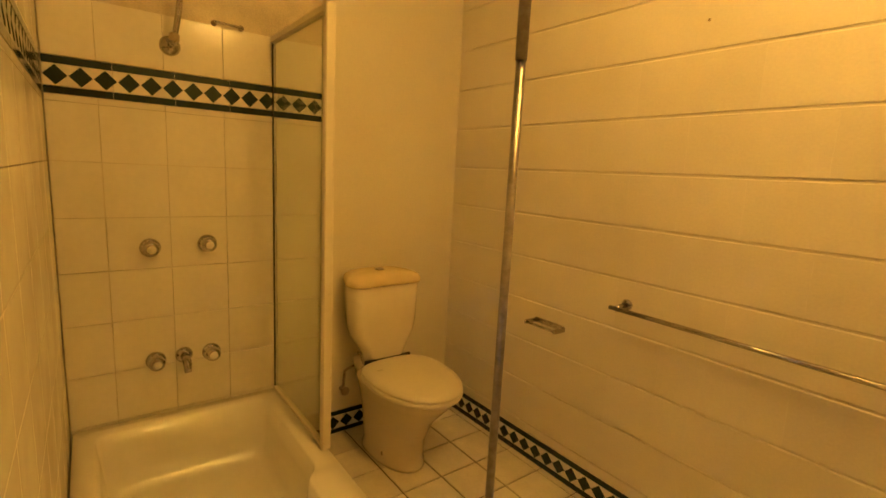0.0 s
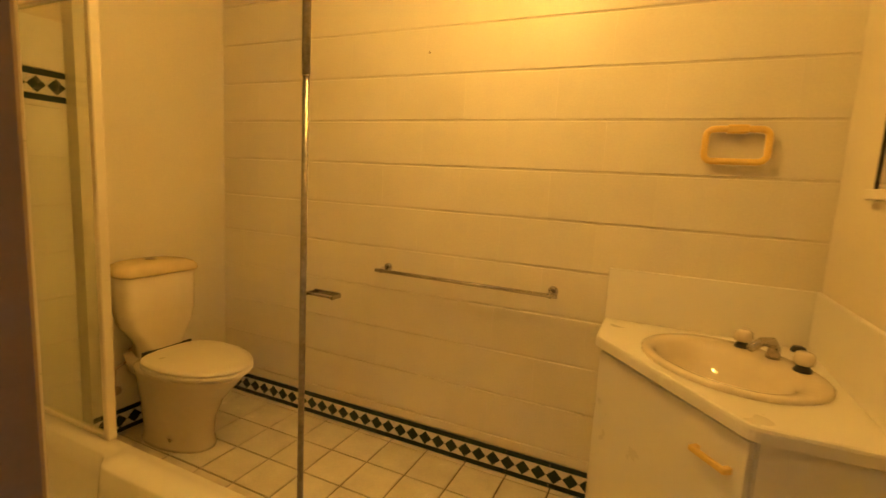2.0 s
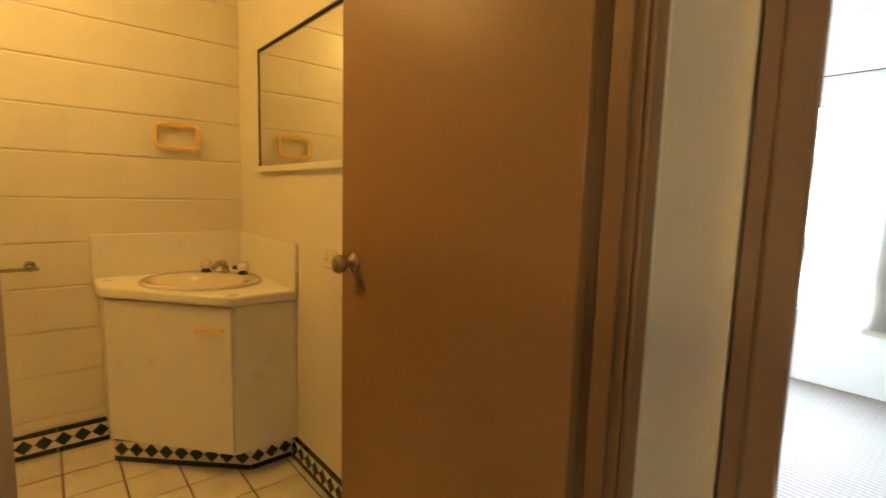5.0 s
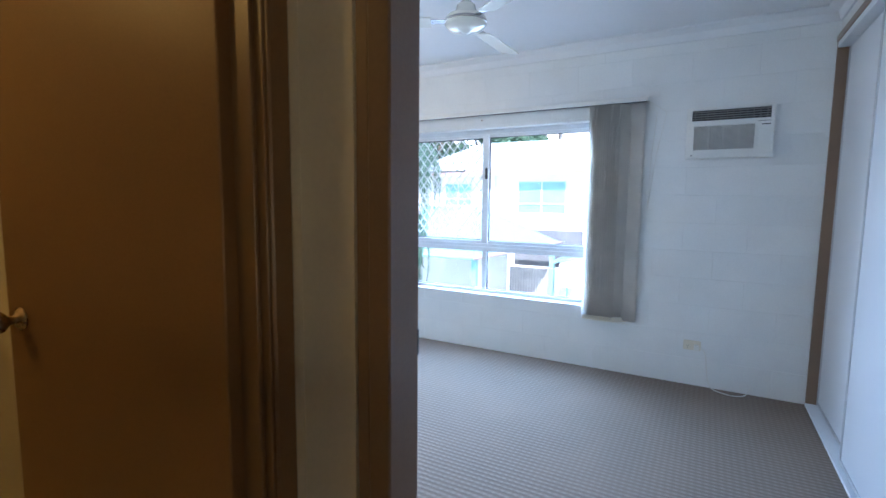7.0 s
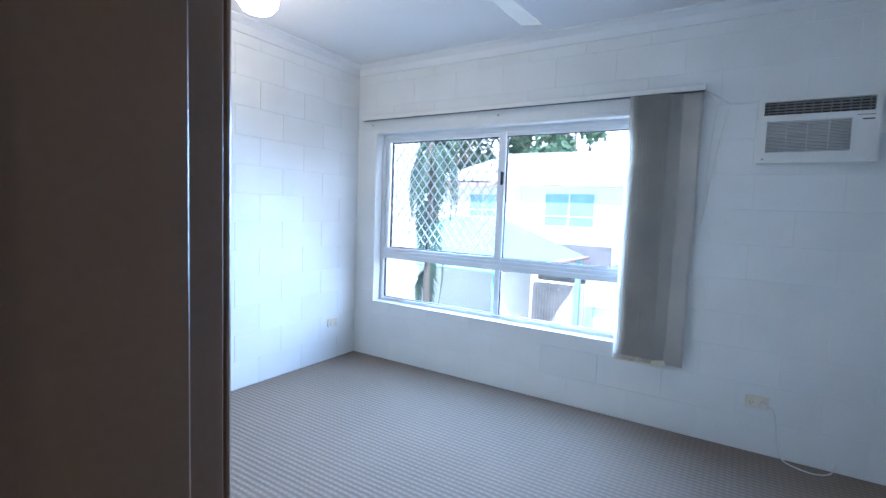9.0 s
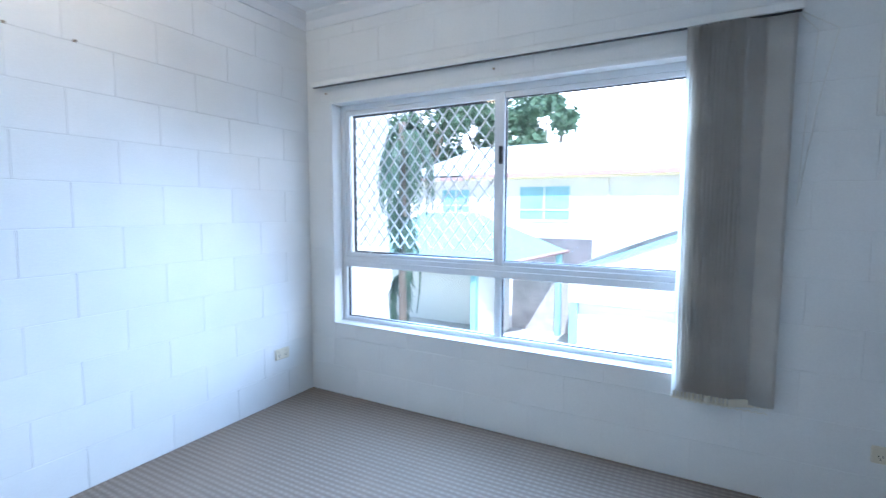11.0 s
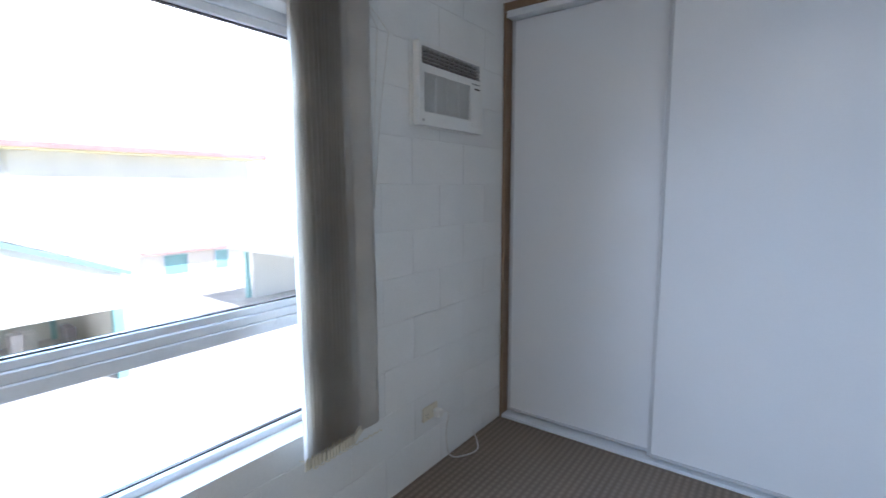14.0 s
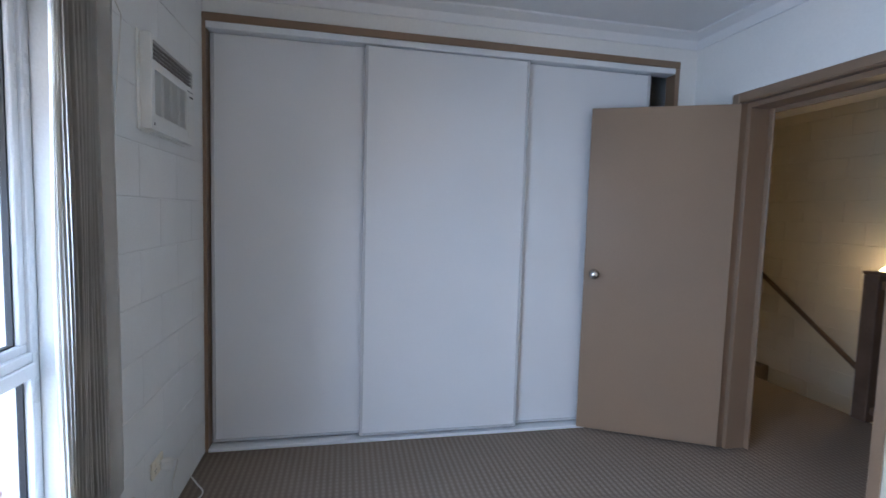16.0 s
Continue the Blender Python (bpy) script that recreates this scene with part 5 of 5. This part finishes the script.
for k in range(9):
    x, y = CXF + 1.5 + rc.uniform(0, 2.6), -5.3 + k * 0.30
    # every third crate takes the grey that holds the carport's shade
    part("crate", box(x, x + rc.uniform(0.3, 0.6), y, y + rc.uniform(0.22, 0.29), G0, G0 + rc.uniform(0.3, 1.3), 0.01), (CARPORT_SHADE, FENCE, RENDER)[k % 3], clut)

# hipped green carport roof
hip = thing("hip_roof_carport", "small carport with a pale green hipped sheet roof", "carport", (16, 5, G0))
bm = bmesh.new()
v = [bm.verts.new(p) for p in ((14.0, 3.9, -0.62), (14.0, 9.4, -0.62), (17.6, 9.4, -0.2), (17.6, 1.9, -0.2), (15.8, 4.6, 1.15), (15.8, 6.8, 1.15))]
for f in ((0, 1, 5, 4), (1, 2, 5), (2, 3, 4, 5), (3, 0, 4), (3, 2, 1, 0)):
    bm.faces.new([v[i] for i in f])
part("roof", finish(bm), GREEN_ROOF, hip)
part("gutter", tube([(13.97, 3.9, -0.62), (13.97, 9.4, -0.62)], 0.06, 6), TEAL, hip)
part("gutter", tube([(13.97, 3.9, -0.62), (17.6, 1.88, -0.2)], 0.06, 6), RED_TRIM, hip)
for x, y in ((14.3, 4.02), (14.3, 9.2), (17.4, 9.2), (17.4, 2.15)):
    part("post", box(x - 0.09, x + 0.09, y - 0.09, y + 0.09, G0, -0.3 if x > 15 else -0.64), TEAL, hip)
part("wall", box(14.5, 17.4, 4.0, 4.1, G0, -0.66), RENDER, hip)
part("wall", box(17.3, 17.4, 4.1, 9.3, G0, -0.3), RENDER, hip)
# plain dark sheet above the fence, put in as the roof's shade
part("shade_panel", box(18.2, 18.3, 1.2, 4.0, -1.3, 0.2), CARPORT_SHADE, hip, "dark panel that stands in for shade under the roof")

fence = thing("fence", "grey weathered paling fence between the carports", "fence", (17.5, 2.5, G0))
for k in range(26):
    y = 1.05 + k * 0.115
    part("paling", box(17.75, 17.78, y, y + 0.105, G0, -1.32 + 0.02 * math.sin(k * 2.3), 0.004), FENCE, fence)
for z in (-2.9, -1.7):
    part("rail", box(17.78, 17.83, 1.05, 4.04, z, z + 0.08), FENCE, fence)

# neighbouring wall close by on the north side
nb = thing("neighbour_wall", "tall white rendered wall of the next unit", "wall", (9, 2.4, G0))
part("wall", box(6.9, 7.25, 2.32, 6.0, G0, 5.2), RENDER, nb)
part("coping", box(6.85, 7.3, 2.28, 6.05, 5.2, 5.3), RENDER, nb)


# palm with hanging fronds, and low plants under it
def frond(start, out, length, droop, material, parent, rng, width=0.16):
    o = Vector((*out, 0)).normalized()
    side = Vector((-o.y, o.x, 0))
    pts = []
    for i in range(15):
        t = i / 14
        pts.append(Vector(start) + o * length * (t - 0.45 * t * t * droop) * 0.9 + Vector((0, 0, length * (0.32 * t - droop * t * t))))
    f = part("frond", tube(pts, [0.012 * (1 - 0.8 * i / 14) for i in range(15)], 5), material, parent)
    b = bmesh.new()
    for i in range(1, 14):
        for r in range(4):
            p = pts[i] + (pts[i + 1] - pts[i]) * (r / 4)
            d = (pts[i + 1] - pts[i]).normalized()
            w = width * math.sin(math.pi * min(1, 0.15 + 0.8 * i / 14)) * rng.uniform(0.8, 1.2)
            for s in (1, -1):
                tip = p + side * s * w + d * w * 0.7 - Vector((0, 0, w * rng.uniform(0.5, 1.1)))
                m = (p + tip) / 2 + Vector((0, 0, w * 0.12))
                q = d * 0.016
                b.faces.new([b.verts.new(x) for x in (p - q, m - q, tip, m + q, p + q)])
    part("leaflets", b, material, f)


rp = random.Random(11)
palm = thing("palm_tree", "slender palm with long hanging green fronds", "palm", (6.2, 1.35, G0))
part("trunk", tube([(6.25, 1.39, G0), (6.23, 1.37, -1.5), (6.22, 1.36, 0.6), (6.2, 1.35, 2.45)], [0.08, 0.06, 0.055, 0.05], 12), BARK, palm)
for k in range(10):
    a = k * 2.4
    frond((6.2, 1.35, 2.45 - 0.07 * (k % 5)), (math.cos(a), math.sin(a)), rp.uniform(0.7, 1.25), rp.uniform(1.2, 1.8), PALM, palm, rp)
for k in range(6):
    a = k * 1.15 + 2.0
    frond((6.2, 1.36, 1.7 - 0.27 * k), (math.cos(a), math.sin(a)), rp.uniform(0.55, 0.9), rp.uniform(1.5, 2.0), PALM, palm, rp, 0.13)
cy = thing("cycad", "low spiky green plant below the palm", "plant", (6.15, 1.25, G0))
part("stem", tube([(6.15, 1.25, G0), (6.15, 1.25, -0.55)], [0.12, 0.08], 10), BARK, cy)
for k in range(11):
    a = k * 0.571
    frond((6.15, 1.25, -0.55), (math.cos(a), math.sin(a)), 0.75, 0.75, PALM, cy, rp, 0.11)
for k, (x, y) in enumerate(((7.3, -7.4), (8.2, -8.2), (8.9, -9.0))):
    sb = thing("shrub", "pink-leaved shrub in the garden below", "shrub", (x, y, G0), group="garden shrubs")
    part("stem", tube([(x, y, G0), (x, y, G0 + 0.5)], [0.06, 0.03], 8), BARK, sb)
    tagged(part("foliage", leaves(random.Random(30 + k), [(x + 0.3 * math.cos(i), y + 0.3 * math.sin(i), G0 + 0.6 + 0.12 * (i % 3), 0.4) for i in range(6)], 700, 0.09), FLOWER, sb), kind="stuff")

# lower windows and awning board of the house
for y0, y1 in ((-12.4, -11.3), (-14.5, -13.8)):
    w = part("window", box(HX - 0.05, HX + 0.02, y0, y1, -2.7, -1.75), TEAL_GLASS, house, "dark lower window")
    for a in ((y0 - 0.06, y0, -2.7, -1.75), (y1, y1 + 0.06, -2.7, -1.75), (y0, y1, -1.75, -1.69), (y0, y1, -2.78, -2.7)):
        part("frame", box(HX - 0.09, HX - 0.02, *a), ALU, w)
part("awning_board", box(HX - 0.5, HX - 0.001, -15.6, -10.3, -1.62, -1.50), RED_TRIM, house, "red-brown awning edge")

# second carport at the end of the yard
end_port = thing("carport", "white hipped carport with a pale teal corner post", "carport", (17.5, -14.0, G0))
bm = bmesh.new()
v = [bm.verts.new(q) for q in ((14.2, -16.0, -0.95), (21.0, -16.0, -0.95), (21.0, -11.9, -0.95), (14.2, -11.9, -0.95), (16.2, -14.0, 0.55), (19.0, -14.0, 0.55))]
for f in ((0, 1, 5, 4), (1, 2, 5), (2, 3, 4, 5), (3, 0, 4), (3, 2, 1, 0)):
    bm.faces.new([v[i] for i in f])
part("roof", finish(bm), PALE_ROOF, end_port)
for x0, x1, y0, y1 in ((14.15, 21.05, -16.05, -16.0), (14.15, 21.05, -11.9, -11.85), (14.15, 14.2, -16.0, -11.9), (21.0, 21.05, -16.0, -11.9)):
    part("fascia", box(x0, x1, y0, y1, -1.12, -0.93), RENDER, end_port)
for x, y in ((14.55, -12.4), (14.55, -15.6), (20.6, -12.4), (20.6, -15.6)):
    part("post", box(x - 0.09, x + 0.09, y - 0.09, y + 0.09, G0, -0.96, 0.008), TEAL, end_port, "pale teal post")
part("back_wall", box(20.3, 20.45, -15.5, -12.5, G0, -1.0), RENDER, end_port)

# parked car beyond the carport
CAR_PAINT = mat("blue_grey_car_paint", (0.10, 0.13, 0.20), 0.25, var=0.05, scale=1, fine=40, bump=0.0, coat=0.6)
CAR_GLASS = mat("dark_car_glass", (0.02, 0.025, 0.03), 0.06, var=0.02, scale=1, fine=20, bump=0.0)
TYRE = mat("tyre_rubber", (0.025, 0.025, 0.025), 0.85, var=0.1, scale=9, fine=80, bump=0.2)
CAR_AT = pose(17.6, -20.8, G0, 0, 0, 38)


def set_down(b):
    bmesh.ops.transform(b, matrix=CAR_AT, verts=b.verts)
    return b


def section(x, z0, z1, half, top_half):
    """One rib of the body: rounded outline across the car at x."""
    zm = z0 + (z1 - z0) * 0.55
    return [(x, -half * 0.93, z0), (x, -half, z0 + 0.08), (x, -half, zm), (x, -top_half, z1 - 0.03), (x, -top_half * 0.9, z1), (x, top_half * 0.9, z1), (x, top_half, z1 - 0.03), (x, half, zm), (x, half, z0 + 0.08), (x, half * 0.93, z0)]


car = thing("car", "dark blue-grey sedan parked by the garden", "car", (17.6, -20.8, G0))
part("body", set_down(loft([section(*q) for q in ((-2.25, 0.38, 0.70, 0.70, 0.62), (-2.1, 0.25, 0.86, 0.82, 0.74), (-1.3, 0.20, 0.95, 0.86, 0.80), (0.0, 0.20, 0.96, 0.87, 0.82), (1.0, 0.20, 0.95, 0.86, 0.80), (1.9, 0.24, 0.80, 0.82, 0.74), (2.2, 0.36, 0.66, 0.68, 0.60))])), CAR_PAINT, car)
cabin = part("cabin", set_down(loft([section(*q) for q in ((-1.75, 0.90, 0.97, 0.76, 0.70), (-0.95, 0.90, 1.38, 0.78, 0.58), (-0.3, 0.90, 1.45, 0.79, 0.60), (0.3, 0.90, 1.42, 0.78, 0.58), (1.15, 0.90, 0.97, 0.76, 0.70))])), CAR_GLASS, car, "dark glazed cabin")
part("roof", set_down(box(-0.95, 0.35, -0.55, 0.55, 1.40, 1.475, 0.03)), CAR_PAINT, cabin)
for y in (-0.70, 0.70):
    part("door_pillar", set_down(box(-0.33, -0.25, y - 0.06, y + 0.06, 0.92, 1.40, 0.01)), CAR_PAINT, cabin)
for x in (-1.35, 1.38):
    for y in (-0.80, 0.80):
        s = 1 if y > 0 else -1
        wheel = part("wheel", set_down(lathe([(0.0, -0.09), (0.20, -0.09), (0.20, 0.09), (0.0, 0.09)], (x, y, 0.32), (0, s, 0), 20)), BLACK, car)
        part("tyre", set_down(lathe([(0.19, -0.10), (0.29, -0.10), (0.32, -0.06), (0.32, 0.06), (0.29, 0.10), (0.19, 0.10)], (x, y, 0.32), (0, s, 0), 24)), TYRE, wheel)
        part("rim", set_down(lathe([(0.19, 0.095), (0.17, 0.105), (0.06, 0.09), (0.0, 0.10)], (x, y, 0.32), (0, s, 0), 10)), ALU, wheel)
for y in (-0.55, 0.55):
    part("headlight", set_down(box(2.05, 2.17, y - 0.15, y + 0.15, 0.58, 0.70, 0.02)), PLASTIC, car)
    part("tail_light", set_down(box(-2.2, -2.1, y - 0.14, y + 0.14, 0.62, 0.76, 0.02)), RED_TRIM, car)

# yellow-green shrubs behind the car
BRIGHT_LEAF = leaf_material("yellow_green_leaves", (0.28, 0.32, 0.05), (0.42, 0.38, 0.08))
for k, (x, y) in enumerate(((19.0, -24.5), (21.2, -25.2), (23.5, -25.6))):
    sb = thing("shrub", "yellow-green rounded shrub behind the parked car", "shrub", (x, y, G0), group="far shrubs")
    part("stem", tube([(x, y, G0), (x, y, G0 + 0.8)], [0.08, 0.04], 8), BARK, sb)
    tagged(part("foliage", leaves(random.Random(50 + k), [(x + 0.7 * math.cos(i * 1.3), y + 0.7 * math.sin(i * 1.3), G0 + 0.9 + 0.3 * (i % 4), 0.7) for i in range(8)], 1200, 0.16), BRIGHT_LEAF, sb), kind="stuff")

# ---- single blocks and tiles of walls and floors ----
NB = wall_frame((0, 0.006, 0), (1, 0))
courses(wall_bath_north, "flush_block", NB, -2.81, 0.0, 0.121, H_BATH, 0.4, 0.2, 0.0002, 0.007, 0.006, 0.003, BLOCK_CREAM, shift=-1.945, zshift=0.17)
NW = wall_frame((0, BED_N + 0.003, 0), (1, 0))
courses(wall_bed_north, "block", NW, BED_W, BED_E, 0.0, H_BED, 0.4, 0.2, 0.0008, 0.0016, 0.003, 0.0011, BLOCK_WHITE, shift=1.989 - 0.2, zshift=-0.005)
EW = wall_frame((BED_E + 0.0025, 0, 0), (0, -1))
courses(wall_bed_east, "block", EW, -BED_N, 3.68, 0.0, H_BED, 0.4, 0.2, 0.0009, 0.0028, 0.0025, 0.0012, BLOCK_WHITE, shift=0.27, zshift=0.0, holes=((0.08, 2.43, 0.50, 1.98),))
SWM = Matrix.Translation((-2.106, 0, 0)) @ Matrix(((0, -1, 0), (1, 0, 0), (0, 0, 1))).to_4x4()
courses(wall_stair_west, "block", SWM, -5.8, -2.28, -1.0, H_BED, 0.4, 0.2, 0.005, 0.007, 0.006, 0.003, BLOCK_CREAM, shift=0.1)

# floor tiles, laid square to the walls
for i in range(-14, 1):
    for j in range(-12, 1):
        x0, x1 = -0.03 + i * 0.2, -0.03 + (i + 1) * 0.2
        y0, y1 = j * 0.2 - 0.035, (j + 1) * 0.2 - 0.035
        x0, x1, y0, y1 = max(x0, -2.81), min(x1, 0), max(y0, -2.23), min(y1, 0)
        if x1 - x0 < 0.02 or y1 - y0 < 0.02 or (x1 < -1.3 and y1 < -0.96) or (x1 < -0.871 and y0 < -1.798):
            continue
        piece("floor_tile", floor_bath, pose((x0 + x1) / 2, (y0 + y1) / 2, -0.006, -90), x1 - x0 - 0.007, y1 - y0 - 0.007, 0.006, 0.0015, FLOOR_TILE)

# tiles of the bath walls
TW = Matrix.Translation((-2.886, 0, 0)) @ Matrix(((0, -1, 0), (1, 0, 0), (0, 0, 1))).to_4x4()
courses(wall_bath_taps, "wall_tile", TW, -1.735, -0.744, 0.092, 1.540, 0.21, 0.2035, 0.0018, 0.0018, 0.008, 0.0009, WALL_TILE, shift=-1.375, zshift=0.092, bond=0)
courses(wall_bath_taps, "wall_tile", TW, -1.735, -0.744, 1.668, 1.870, 0.21, 0.2035, 0.0018, 0.0018, 0.008, 0.0009, WALL_TILE, shift=-1.375, zshift=1.668, bond=0)
SD = Matrix.Translation((0, -1.745, 0)) @ Matrix(((-1, 0, 0), (0, -1, 0), (0, 0, 1))).to_4x4()
courses(wall_bath_side, "wall_tile", SD, 1.0, 2.876, 0.092, 1.540, 0.21, 0.2035, 0.0018, 0.0018, 0.008, 0.0009, WALL_TILE, shift=2.876, zshift=0.092, bond=0)
courses(wall_bath_side, "wall_tile", SD, 1.0, 2.876, 1.668, 1.870, 0.21, 0.2035, 0.0018, 0.0018, 0.008, 0.0009, WALL_TILE, shift=2.876, zshift=1.668, bond=0)

# diamond border: cream strip with dark diamonds between two dark liners
DIAMONDS = {}


def diamond_mesh(h):
    if h not in DIAMONDS:
        b = bmesh.new()
        e = 0.0012
        rings = [[b.verts.new((x * (h / 2 - i), y, z * (h / 2 - i))) for x, z in ((1, 0), (0, 1), (-1, 0), (0, -1))] for i, y in ((0, 0), (0, -0.0017), (e, -0.0022))]
        for r, s in zip(rings, rings[1:]):
            for k in range(4):
                b.faces.new((r[k], r[(k + 1) % 4], s[(k + 1) % 4], s[k]))
        b.faces.new(rings[-1])
        finish(b)
        me = bpy.data.meshes.new("diamond")
        b.to_mesh(me)
        b.free()
        me.materials.append(GREEN_TILE)
        DIAMONDS[h] = me
    return DIAMONDS[h]


def border(parent, m, u0, u1, z0, liner, mid):
    """m: the wall's pose, its x along the wall and its face towards -y."""
    n = max(1, round((u1 - u0) / 0.2))
    w = (u1 - u0) / n
    for i in range(n):
        c = u0 + (i + 0.5) * w
        for z in (z0 + liner / 2, z0 + liner * 1.5 + mid):
            piece("liner_tile", parent, m @ Matrix.Translation((c, 0, z)), w - 0.002, liner - 0.002, 0.008, 0.001, GREEN_TILE)
        piece("border_tile", parent, m @ Matrix.Translation((c, 0, z0 + liner + mid / 2)), w - 0.0015, mid - 0.0015, 0.007, 0.001, WALL_TILE)
    k = max(1, round((u1 - u0) / (mid * 0.98)))
    p = (u1 - u0) / k
    for i in range(k):
        ob = new("diamond_tile", diamond_mesh(round(min(p, mid) * 0.96, 4)))
        ob.matrix_basis = place_of(parent).inverted() @ m @ Matrix.Translation((u0 + (i + 0.5) * p, -0.0068, z0 + liner + mid / 2))
        ob.parent = parent


LINER, MID = 0.023, 0.072
border(wall_bath_taps, TW, -1.735, -0.744, 1.541, 0.026, 0.074)
border(wall_bath_side, SD, 1.0, 2.876, 1.541, 0.026, 0.074)
border(wall_bath_north, wall_frame((0, 0.0045, 0), (1, 0)), -2.81, -0.642, 0.0, LINER, MID)
SKW = Matrix.Translation((-2.81, 0, 0)) @ Matrix(((0, -1, 0), (1, 0, 0), (0, 0, 1))).to_4x4()
skirt_w = tagged(link("baseboard_west", box(-2.812, -2.8105, -0.74, -0.003, 0, 0.117), GROUT), "diamond border tile skirting behind the toilet", "skirting", kind="structure")
border(skirt_w, SKW, -0.74, -0.003, 0.0, LINER, MID)
skirt_e = tagged(link("baseboard_east", box(0.0005, 0.002, -2.08, -0.68, 0, 0.117), GROUT), "diamond border tile skirting beside the vanity", "skirting", kind="structure")
border(skirt_e, wall_frame((0.0, 0, 0), (0, -1)), 0.685, 2.1, 0.0, LINER, MID)
a, b = Vector((-0.640, -0.235)), Vector((-0.19, -0.672))
border(plinth, wall_frame((a.x, a.y, 0), tuple(b - a)), 0.0, (b - a).length, 0.0, LINER, MID)
border(plinth, wall_frame((-0.19, -0.672, 0), (1, 0)), 0.0, 0.183, 0.0, LINER, MID)
